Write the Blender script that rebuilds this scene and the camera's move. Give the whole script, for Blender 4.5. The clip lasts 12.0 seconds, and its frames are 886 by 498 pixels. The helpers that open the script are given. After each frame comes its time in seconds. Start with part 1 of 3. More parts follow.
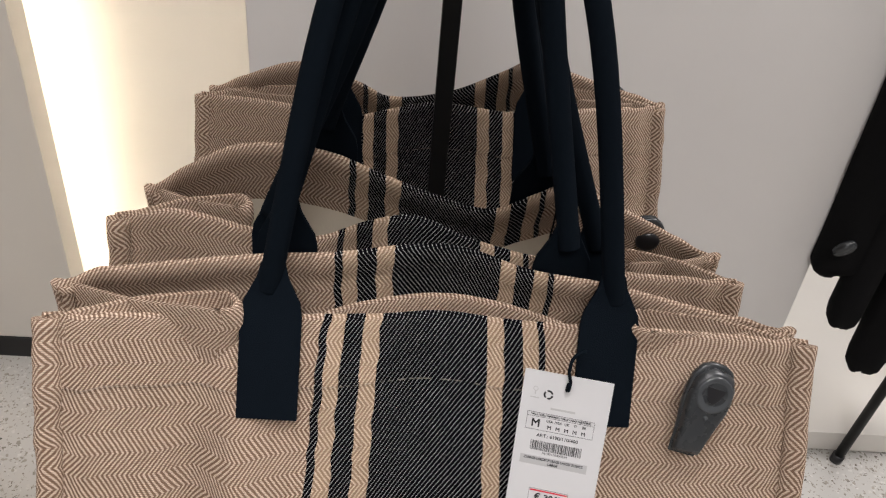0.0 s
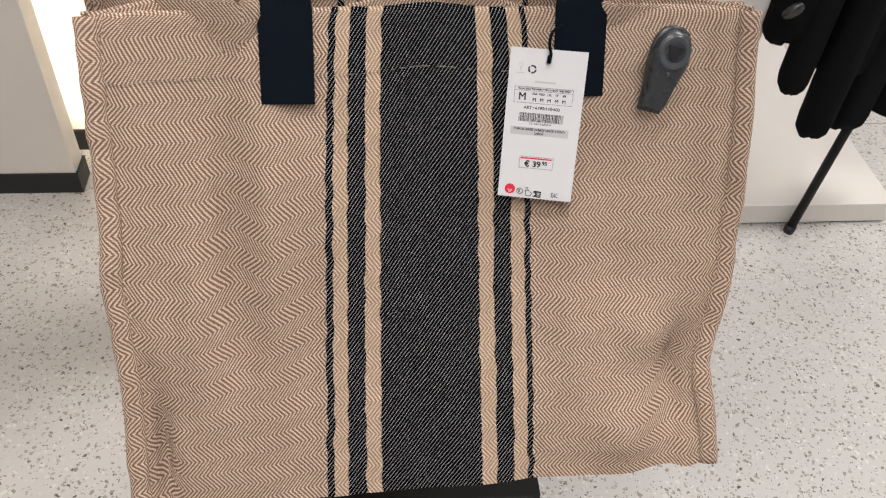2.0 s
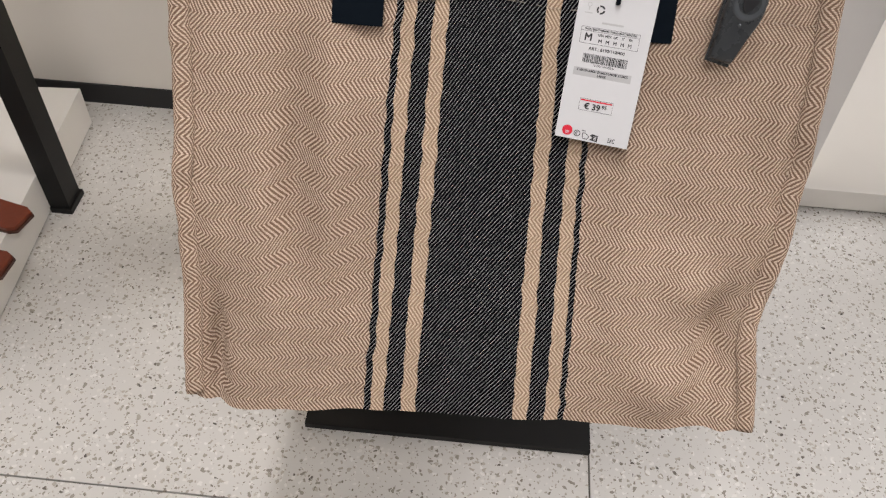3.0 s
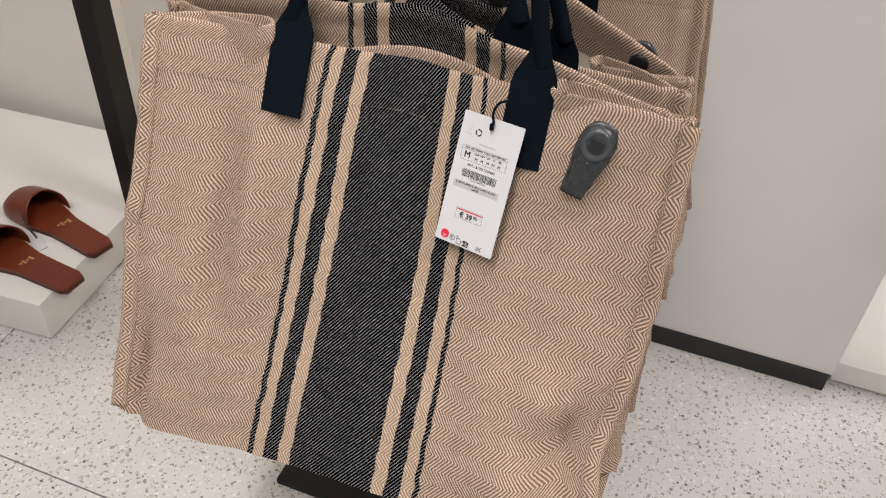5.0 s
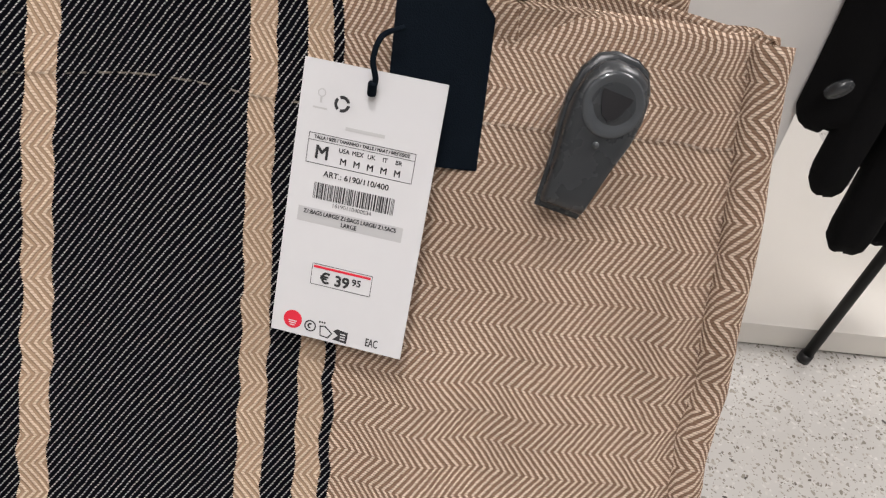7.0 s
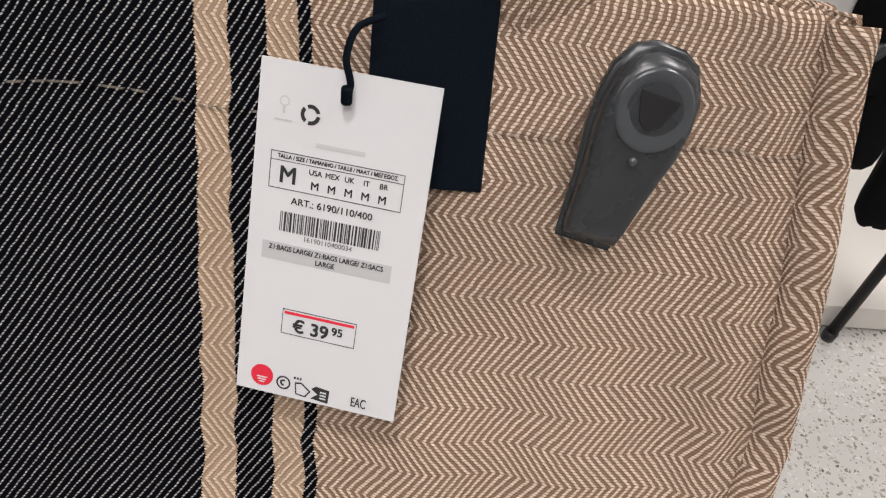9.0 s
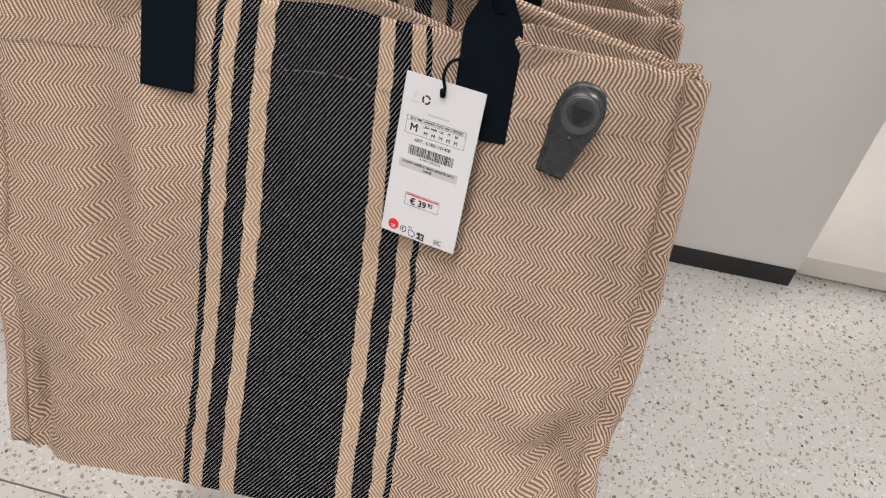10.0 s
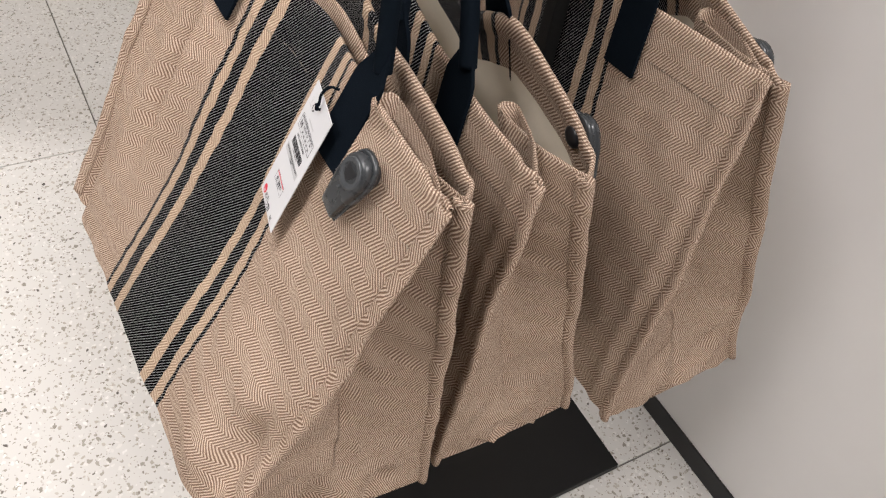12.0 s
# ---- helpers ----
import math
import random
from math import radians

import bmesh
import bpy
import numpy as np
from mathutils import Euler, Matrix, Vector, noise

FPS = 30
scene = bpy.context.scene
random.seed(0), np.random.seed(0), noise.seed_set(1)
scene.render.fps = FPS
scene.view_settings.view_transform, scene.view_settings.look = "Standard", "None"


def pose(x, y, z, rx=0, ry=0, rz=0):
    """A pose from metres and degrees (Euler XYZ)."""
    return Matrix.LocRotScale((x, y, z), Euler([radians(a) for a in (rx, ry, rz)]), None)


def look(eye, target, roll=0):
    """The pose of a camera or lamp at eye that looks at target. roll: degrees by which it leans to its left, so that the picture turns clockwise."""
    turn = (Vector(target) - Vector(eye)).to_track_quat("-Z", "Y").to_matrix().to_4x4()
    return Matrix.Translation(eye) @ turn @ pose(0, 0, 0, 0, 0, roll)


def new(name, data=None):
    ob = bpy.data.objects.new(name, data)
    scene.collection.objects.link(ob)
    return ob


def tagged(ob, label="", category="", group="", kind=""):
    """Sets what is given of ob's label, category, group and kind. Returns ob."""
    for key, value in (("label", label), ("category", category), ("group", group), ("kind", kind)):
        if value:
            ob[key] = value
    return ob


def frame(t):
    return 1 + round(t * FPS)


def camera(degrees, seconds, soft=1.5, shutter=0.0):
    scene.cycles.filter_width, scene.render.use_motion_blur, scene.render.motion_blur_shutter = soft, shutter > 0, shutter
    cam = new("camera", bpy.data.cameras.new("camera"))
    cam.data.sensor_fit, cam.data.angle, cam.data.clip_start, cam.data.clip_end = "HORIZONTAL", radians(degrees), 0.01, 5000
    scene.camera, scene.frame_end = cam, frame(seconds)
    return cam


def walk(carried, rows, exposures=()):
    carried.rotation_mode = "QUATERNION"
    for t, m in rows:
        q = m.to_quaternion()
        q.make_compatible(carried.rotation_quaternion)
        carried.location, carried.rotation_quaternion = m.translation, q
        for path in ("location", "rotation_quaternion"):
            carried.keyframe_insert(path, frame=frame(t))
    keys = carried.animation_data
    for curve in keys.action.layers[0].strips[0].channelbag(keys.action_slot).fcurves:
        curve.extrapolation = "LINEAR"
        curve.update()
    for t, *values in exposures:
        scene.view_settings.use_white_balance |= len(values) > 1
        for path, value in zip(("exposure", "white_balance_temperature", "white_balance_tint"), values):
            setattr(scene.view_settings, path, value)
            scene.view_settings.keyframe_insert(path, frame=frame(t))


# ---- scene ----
cam = camera(56.5, 12.0, soft=1.25)
# seconds, eye, yaw, pitch, roll
ROWS = [
    (0.0, -0.0446, -0.3426, 1.1204, -3.49, -36.44, 5.68),
    (0.5, -0.0482, -0.3849, 1.1086, -7.31, -37.57, 5.74),
    (1.0, -0.0493, -0.4280, 1.0927, -9.39, -39.54, 5.67),
    (1.5, -0.0631, -0.4648, 1.0790, -9.51, -41.91, 5.22),
    (2.0, -0.0702, -0.4854, 1.0677, -7.62, -44.68, 4.12),
    (2.5, -0.0628, -0.5031, 1.0605, -3.59, -47.23, 3.12),
    (2.7, -0.0565, -0.5115, 1.0608, -1.27, -47.91, 2.99),
    (4.3, 0.2126, -0.5098, 1.0956, 20.63, -45.91, 3.06),
    (4.5, 0.2182, -0.5153, 1.0971, 20.95, -44.40, 3.14),
    (5.0, 0.2103, -0.5252, 1.1062, 18.70, -40.65, 3.17),
    (5.5, 0.1977, -0.4932, 1.0993, 14.71, -38.47, 2.08),
    (6.0, 0.1609, -0.4176, 1.0456, 7.66, -38.57, 3.04),
    (6.5, 0.1046, -0.3200, 0.9760, 0.34, -39.88, 6.64),
    (7.0, 0.0724, -0.2482, 0.9160, -5.66, -41.52, 10.01),
    (7.2, 0.0653, -0.2272, 0.8969, -7.83, -41.53, 11.28),
    (8.8, 0.0730, -0.1704, 0.8757, -7.76, -43.85, 10.29),
    (9.0, 0.0770, -0.1867, 0.8925, -5.62, -43.88, 8.55),
    (9.5, 0.0944, -0.2851, 0.9980, 0.91, -46.31, 5.51),
    (10.0, 0.1493, -0.3793, 1.0802, 11.65, -49.46, 3.14),
    (10.5, 0.2331, -0.4220, 1.1162, 21.53, -50.01, 2.99),
    (11.0, 0.3033, -0.3528, 1.1257, 29.78, -50.02, 7.04),
    (11.5, 0.3864, -0.2629, 1.1293, 42.30, -48.87, 9.83),
    (12.0, 0.5039, -0.1807, 1.1402, 52.94, -47.13, 11.49),
]


def held(x, y, z, yaw, pitch, roll):
    return pose(x, y, z, 0, 0, yaw) @ pose(0, 0, 0, 90 + pitch) @ pose(0, 0, 0, 0, 0, roll)


walk(cam, [(r[0], held(*r[1:])) for r in ROWS],
     exposures=((0.0, -0.12), (1.0, 0.0), (2.0, 0.05), (2.5, -0.06), (4.5, 0.14), (5.5, 0.05), (6.0, -0.03), (7.0, 0.02), (9.0, 0.03), (10.0, 0.05), (11.5, 0.25), (12.0, 0.28)))

# ---- light ----
world = bpy.data.worlds.new("world")
scene.world = world
world.use_nodes = True
world.node_tree.nodes["Background"].inputs[0].default_value = (1.0, 0.95, 0.88, 1)
world.node_tree.nodes["Background"].inputs[1].default_value = 0.05


def area_lamp(name, at, target, size, watts, colour):
    data = bpy.data.lights.new(name, "AREA")
    data.shape, data.size, data.energy, data.color = "DISK", size, watts, colour
    ob = new(name, data)
    ob.matrix_world = look(at, target)
    return ob


WARM = (1.0, 0.957, 0.952)


def spot_lamp(name, at, target, degrees, watts):
    data = bpy.data.lights.new(name, "SPOT")
    data.spot_size, data.spot_blend, data.shadow_soft_size = radians(degrees), 0.16, 0.08
    data.energy, data.color = watts, WARM
    ob = new(name, data)
    ob.matrix_world = look(at, target)
    return ob


spot_lamp("ceiling_spot", (-0.22, -0.38, 3.1), (-0.221, -0.38, 0.0), 27.0, 150)
spot_lamp("ceiling_spot", (0.95, -0.30, 3.1), (0.80, -0.25, 0.0), 32.0, 6)
area_lamp("ceiling_lamp", (0.1, -1.45, 3.1), (0.1, -0.4, 0.4), 1.2, 52, WARM)
area_lamp("ceiling_lamp", (1.7, 0.25, 3.1), (0.4, 0.25, 0.5), 1.0, 66, WARM)
area_lamp("ceiling_lamp", (1.6, 1.7, 3.1), (1.6, 1.7, 0.0), 1.0, 24, WARM)
area_lamp("ceiling_lamp", (-1.9, -1.2, 3.1), (-1.2, -0.7, 0.0), 1.2, 17, WARM)

# ---- materials ----


class Nodes:
    """A short hand for building node materials."""

    def __init__(self, name):
        self.mat = bpy.data.materials.new(name)
        self.mat.use_nodes = True
        self.tree = self.mat.node_tree
        self.shader = self.tree.nodes["Principled BSDF"]

    def put(self, socket, value):
        if isinstance(value, bpy.types.NodeSocket):
            self.tree.links.new(value, socket)
        else:
            socket.default_value = value

    def node(self, kind, inputs=(), out=0, **settings):
        n = self.tree.nodes.new(kind)
        if "operation" in settings:
            n.operation = settings["operation"]
        if "uv_map" in settings:
            n.uv_map = settings["uv_map"]
        if "interpolation_type" in settings:
            n.interpolation_type = settings["interpolation_type"]
        for key, value in dict(inputs).items():
            self.put(n.inputs[key], value)
        return n.outputs[out]

    def math(self, op, a, b=0.0, c=0.0):
        return self.node("ShaderNodeMath", {0: a, 1: b, 2: c}, operation=op)

    def noise(self, vector, scale, detail=2.0, out="Fac"):
        return self.node("ShaderNodeTexNoise", {"Vector": vector, "Scale": scale, "Detail": detail}, out)

    def mix(self, fac, a, b, blend="MIX"):
        n = self.tree.nodes.new("ShaderNodeMix")
        n.data_type, n.blend_type = "RGBA", blend
        self.put(n.inputs[0], fac)
        self.put(n.inputs[6], a)
        self.put(n.inputs[7], b)
        return n.outputs[2]

    def smooth(self, x, lo, hi):
        return self.node("ShaderNodeMapRange", {0: x, 1: lo, 2: hi, 3: 0.0, 4: 1.0}, interpolation_type="SMOOTHSTEP")

    def bump(self, height, distance, strength=1.0):
        self.put(self.shader.inputs["Normal"],
                 self.node("ShaderNodeBump", {"Height": height, "Distance": distance, "Strength": strength}))

    def done(self, colour, rough, metal=0.0, spec=0.5):
        self.put(self.shader.inputs["Base Color"], colour)
        self.put(self.shader.inputs["Roughness"], rough)
        self.put(self.shader.inputs["Metallic"], metal)
        self.put(self.shader.inputs["Specular IOR Level"], spec)
        return self.mat

    def place(self):
        return self.node("ShaderNodeTexCoord", out="Object")


def plain(name, colour, rough, metal=0.0, grain=0.06, scale=40, relief=0.0, spec=0.5):
    m = Nodes(name)
    p = m.place()
    n = m.math("ADD", m.math("MULTIPLY", m.noise(p, scale, 4), 0.6), m.math("MULTIPLY", m.noise(p, scale / 12, 2), 0.4))
    dark = tuple(c * (1 - grain * 2) for c in colour) + (1,)
    light = tuple(min(1, c * (1 + grain * 2)) for c in colour) + (1,)
    if relief:
        m.bump(m.noise(p, scale * 6, 2), relief)
    return m.done(m.mix(n, dark, light), m.math("ADD", rough - 0.06, m.math("MULTIPLY", n, 0.12)), metal, spec)


def woven(name):
    """Cream and tan herringbone with black warp stripes, laid out by the UV map in metres."""
    m = Nodes(name)
    uv = m.node("ShaderNodeUVMap", uv_map="cloth")
    p3 = m.place()
    sep = m.tree.nodes.new("ShaderNodeSeparateXYZ")
    m.put(sep.inputs[0], uv)
    warp = m.math("ADD", m.math("MULTIPLY", m.math("SUBTRACT", m.noise(uv, 9, 2), 0.5), 0.004), m.math("MULTIPLY", m.math("SUBTRACT", m.noise(uv, 260, 2), 0.5), 0.0006))
    x = m.math("ADD", sep.outputs[0], warp)
    low = m.math("MULTIPLY", m.math("SUBTRACT", m.noise(uv, 9, 2), 0.5), 0.005)
    y = m.math("ADD", m.math("ADD", sep.outputs[1], low), m.math("MULTIPLY", m.math("SUBTRACT", m.noise(uv, 320, 1), 0.5), 0.0008))
    # zigzag twill of the ground cloth: short rounded floats side by side along slanting lines
    zig = m.math("PINGPONG", y, 0.0138)
    phase = m.math("FRACT", m.math("DIVIDE", m.math("ADD", x, m.math("MULTIPLY", zig, 0.64)), 0.0026))
    ridge = m.math("SUBTRACT", 1.0, m.math("MULTIPLY", m.math("ABSOLUTE", m.math("SUBTRACT", phase, 0.5)), 2.0))
    bead = m.math("ABSOLUTE", m.math("SINE", m.math("MULTIPLY", m.math("ADD", y, m.math("MULTIPLY", x, 0.10)), math.pi / 0.00116)))
    fuzz = m.noise(uv, 900, 2)
    rough_edge = m.math("ADD", ridge, m.math("MULTIPLY", m.math("SUBTRACT", fuzz, 0.5), 0.4))
    thread = m.math("MULTIPLY", m.smooth(rough_edge, 0.36, 0.72), m.math("MULTIPLY_ADD", m.smooth(bead, 0.12, 0.62), 0.68, 0.32))
    patchy = m.noise(uv, 9, 3)
    cream = m.mix(patchy, (0.650, 0.512, 0.405, 1), (0.750, 0.607, 0.490, 1))
    tan = m.mix(patchy, (0.183, 0.116, 0.079, 1), (0.258, 0.169, 0.118, 1))
    tan = m.mix(m.math("MULTIPLY", m.smooth(bead, 0.75, 0.15), 0.55), tan, (0.085, 0.050, 0.032, 1))
    slub = m.noise(m.node("ShaderNodeCombineXYZ", {0: m.math("MULTIPLY", sep.outputs[0], 22.0), 1: m.math("MULTIPLY", sep.outputs[1], 420.0)}), 1.0, 2)
    ground = m.mix(thread, tan, cream)
    ground = m.mix(m.math("MULTIPLY", m.smooth(slub, 0.52, 0.75), 0.30), ground, m.mix(thread, (0.25, 0.145, 0.098, 1), (0.62, 0.46, 0.35, 1)))
    # light stripes are cream on cream
    pale = m.mix(thread, (0.30, 0.208, 0.140, 1), (0.655, 0.515, 0.395, 1))
    # black twill with light dots along rising lines
    rise = m.math("FRACT", m.math("DIVIDE", m.math("SUBTRACT", x, m.math("MULTIPLY", y, 0.64)), 0.0026))
    line = m.math("SUBTRACT", 1.0, m.math("MULTIPLY", m.math("ABSOLUTE", m.math("SUBTRACT", rise, 0.5)), 2.0))
    dot = m.math("MULTIPLY", m.smooth(m.math("ADD", line, m.math("MULTIPLY", m.math("SUBTRACT", fuzz, 0.5), 0.25)), 0.67, 0.92), m.math("MULTIPLY_ADD", m.smooth(bead, 0.30, 0.80), 0.94, 0.06))
    black = m.mix(dot, m.mix(fuzz, (0.0008, 0.0009, 0.0016, 1), (0.0030, 0.0033, 0.0050, 1)), (0.52, 0.505, 0.50, 1))
    # stripe layout across the cloth
    lane = m.math("MULTIPLY", m.math("ROUND", m.math("MULTIPLY", sep.outputs[0], 90.0)), 3.7)
    wob = m.math("MULTIPLY", m.math("SUBTRACT", m.noise(m.node("ShaderNodeCombineXYZ", {0: lane, 1: sep.outputs[1]}), 62, 2), 0.5), 0.0030)
    wob = m.math("ADD", wob, m.math("MULTIPLY", m.math("SUBTRACT", m.math("PINGPONG", m.math("ADD", y, lane), 0.0138), 0.0069), 0.07))
    wob = m.math("ADD", wob, m.math("MULTIPLY", m.math("SUBTRACT", bead, 0.5), 0.0005))
    across = m.math("MULTIPLY_ADD", m.math("ADD", sep.outputs[0], wob), 5.0, 0.5)
    ramp = m.tree.nodes.new("ShaderNodeValToRGB")
    ramp.color_ramp.interpolation = "CONSTANT"
    edges = ((-0.0690, 1), (-0.0645, .5), (-0.0550, 1), (-0.0430, .5), (-0.0335, 1), (0.0335, .5), (0.0430, 1), (0.0550, .5), (0.0645, 1), (0.0685, 0))
    while len(ramp.color_ramp.elements) > 1:
        ramp.color_ramp.elements.remove(ramp.color_ramp.elements[0])
    ramp.color_ramp.elements[0].position = 0.0
    ramp.color_ramp.elements[0].color = (0, 0, 0, 1)
    for at, value in edges:
        e = ramp.color_ramp.elements.new(at * 5 + 0.5)
        e.color = (value, value, value, 1)
    m.put(ramp.inputs[0], across)
    is_dark = m.math("GREATER_THAN", ramp.outputs[0], 0.75)
    is_pale = m.math("GREATER_THAN", ramp.outputs[0], 0.25)
    colour = m.mix(is_dark, m.mix(is_pale, ground, pale), black)
    # stitched line under the folded hem
    hem = m.math("LESS_THAN", m.math("ABSOLUTE", m.math("ADD", sep.outputs[1], 0.0415)), 0.0004)
    stitch = m.math("MULTIPLY", m.math("MULTIPLY", hem, m.smooth(m.noise(uv, 260, 0), 0.42, 0.6)), 0.4)
    colour = m.mix(stitch, colour, (0.62, 0.54, 0.45, 1))
    colour = m.mix(0.22, colour, m.mix(fuzz, (0.35, 0.35, 0.35, 1), (0.65, 0.65, 0.65, 1)), "OVERLAY")
    height = m.math("ADD", m.mix(is_dark, thread, dot), m.math("MULTIPLY", fuzz, 0.35))
    step = m.smooth(sep.outputs[1], -0.0435, -0.0405)
    inside = m.math("LESS_THAN", sep.outputs[1], 0.0005)
    m.bump(m.math("ADD", height, m.math("MULTIPLY", m.math("MULTIPLY", step, inside), 2.0)), 0.0006, 1.0)
    return m.done(colour, 0.94, 0.0, 0.03)


def terrazzo(name):
    m = Nodes(name)
    p = m.node("ShaderNodeNewGeometry", out="Position")
    own = m.node("ShaderNodeObjectInfo", out="Random")
    col = m.mix(m.noise(p, 3.5, 3), (0.51, 0.497, 0.472, 1), (0.61, 0.597, 0.57, 1))
    col = m.mix(m.math("MULTIPLY", own, 0.3), col, (0.55, 0.53, 0.50, 1))
    warped = m.node("ShaderNodeVectorMath", {0: p, 1: m.node("ShaderNodeVectorMath", {0: m.noise(p, 120, 1, "Color"), "Scale": 0.010}, operation="SCALE")}, operation="ADD")
    for scale, reach, share, a, b in ((105, 0.42, 0.50, (0.22, 0.20, 0.165, 1), (0.43, 0.40, 0.35, 1)),
                                      (120, 0.42, 0.55, (0.60, 0.58, 0.545, 1), (0.67, 0.655, 0.63, 1)),
                                      (210, 0.44, 0.50, (0.16, 0.14, 0.11, 1), (0.45, 0.42, 0.37, 1)),
                                      (85, 0.30, 0.88, (0.06, 0.055, 0.048, 1), (0.13, 0.11, 0.09, 1))):
        v = m.tree.nodes.new("ShaderNodeTexVoronoi")
        m.put(v.inputs["Vector"], warped)
        m.put(v.inputs["Scale"], scale)
        cell = m.tree.nodes.new("ShaderNodeSeparateColor")
        m.put(cell.inputs[0], v.outputs["Color"])
        size = m.math("MULTIPLY", m.math("MULTIPLY_ADD", cell.outputs[2], 0.6, 0.4), reach)
        chip = m.math("MULTIPLY", m.math("LESS_THAN", v.outputs["Distance"], size), m.math("GREATER_THAN", cell.outputs[0], share))
        col = m.mix(chip, col, m.mix(cell.outputs[1], a, b))
    col = m.mix(m.math("MULTIPLY", m.smooth(m.noise(p, 1.7, 4), 0.5, 0.75), 0.18), col, (0.36, 0.33, 0.28, 1))
    m.bump(m.noise(p, 300, 2), 0.0001)
    return m.done(col, m.math("MULTIPLY_ADD", m.noise(p, 6, 4), 0.25, 0.28))


CLOTH = woven("herringbone_cloth")
LINING = plain("cotton_lining", (0.77, 0.69, 0.565), 0.9, grain=0.05, scale=60, relief=0.0004, spec=0.1)
WEBBING = plain("navy_cotton", (0.0040, 0.0064, 0.0098), 0.88, grain=0.12, scale=300, relief=0.0003, spec=0.03)
BLACK_STEEL = plain("black_powder_coat", (0.006, 0.006, 0.006), 0.5, grain=0.1, scale=120, relief=0.0001, spec=0.25)
BASEBOARD = plain("black_baseboard", (0.010, 0.010, 0.011), 0.5, grain=0.1, scale=30)
PAINT = plain("white_wall_paint", (0.70, 0.685, 0.67), 0.6, grain=0.025, scale=9, relief=0.0002, spec=0.25)
WARM_PAINT = plain("warm_white_paint", (0.72, 0.685, 0.63), 0.6, grain=0.025, scale=9, relief=0.0002, spec=0.25)
PLINTH = plain("plinth_lacquer", (0.70, 0.675, 0.63), 0.38, grain=0.03, scale=7)
CARD = plain("white_card", (0.57, 0.57, 0.58), 0.5, grain=0.01, scale=200)
INK = plain("black_ink", (0.015, 0.015, 0.017), 0.6, grain=0.02)
RED_INK = plain("red_ink", (0.62, 0.015, 0.04), 0.5, grain=0.02)
PALE_INK = plain("grey_ink", (0.45, 0.45, 0.45), 0.6, grain=0.02)
TAG_GREY = plain("grey_plastic", (0.026, 0.029, 0.032), 0.27, grain=0.10, scale=90, relief=0.00005)
TAG_DISC = plain("translucent_plastic", (0.050, 0.055, 0.060), 0.12, grain=0.06, scale=60)
TAG_DARK = plain("dark_plastic", (0.012, 0.012, 0.014), 0.3)
LEATHER = plain("brown_leather", (0.135, 0.026, 0.010), 0.34, grain=0.20, scale=45, relief=0.0003, spec=0.35)
LEATHER_DARK = plain("brown_sole", (0.055, 0.016, 0.008), 0.5, grain=0.15, scale=45)
GOLD = plain("gold_print", (0.55, 0.38, 0.16), 0.35, 0.6)
KNIT = plain("black_wool", (0.0065, 0.0065, 0.007), 0.95, grain=0.2, scale=220, relief=0.0008, spec=0.08)
JOINT = plain("joint_filler", (0.17, 0.155, 0.13), 0.7, grain=0.12, scale=80)
FLOOR = terrazzo("terrazzo")
GLOW = bpy.data.materials.new("led_strip")
GLOW.use_nodes = True
GLOW.node_tree.nodes["Principled BSDF"].inputs["Emission Color"].default_value = (1.0, 0.86, 0.66, 1)
GLOW.node_tree.nodes["Principled BSDF"].inputs["Emission Strength"].default_value = 25.0

# ---- mesh helpers ----


def part(name, bm, material, parent=None, label=""):
    data = bpy.data.meshes.new(name)
    bm.normal_update()
    bm.to_mesh(data)
    bm.free()
    for mat in material if isinstance(material, (list, tuple)) else (material,):
        data.materials.append(mat)
    ob = new(name, data)
    if parent:
        ob.parent = parent
        ob.matrix_parent_inverse = parent.matrix_basis.inverted()
    return tagged(ob, label)


def thing(name, at, label, category, group="", kind=""):
    ob = new(name)
    ob.empty_display_size = 0.05
    ob.matrix_basis = Matrix.Translation(at)
    return tagged(ob, label, category, group, kind)


def box(lo, hi, bevel=0.0, m=None, segments=2):
    bm = bmesh.new()
    lo, hi = Vector(lo), Vector(hi)
    bmesh.ops.create_cube(bm, size=1, matrix=Matrix.Translation((lo + hi) / 2) @ Matrix.Diagonal((*(hi - lo), 1)))
    if bevel:
        bmesh.ops.bevel(bm, geom=bm.edges[:], offset=bevel, segments=segments, affect="EDGES", profile=0.7)
    if m:
        bm.transform(m)
    return bm


def smooth_all(bm):
    for f in bm.faces:
        f.smooth = True
    return bm


def spline(points, n):
    """n + 1 places along a smooth curve through the points."""
    pts = [Vector(p) for p in points]
    pts = [2 * pts[0] - pts[1]] + pts + [2 * pts[-1] - pts[-2]]
    out, spans = [], len(pts) - 3
    for i in range(n + 1):
        s = i / n * spans
        k = min(int(s), spans - 1)
        a, b, c, d = pts[k:k + 4]
        t = s - k
        out.append(0.5 * (2 * b + (c - a) * t + (2 * a - 5 * b + 4 * c - d) * t * t + (3 * b - a - 3 * c + d) * t ** 3))
    return out


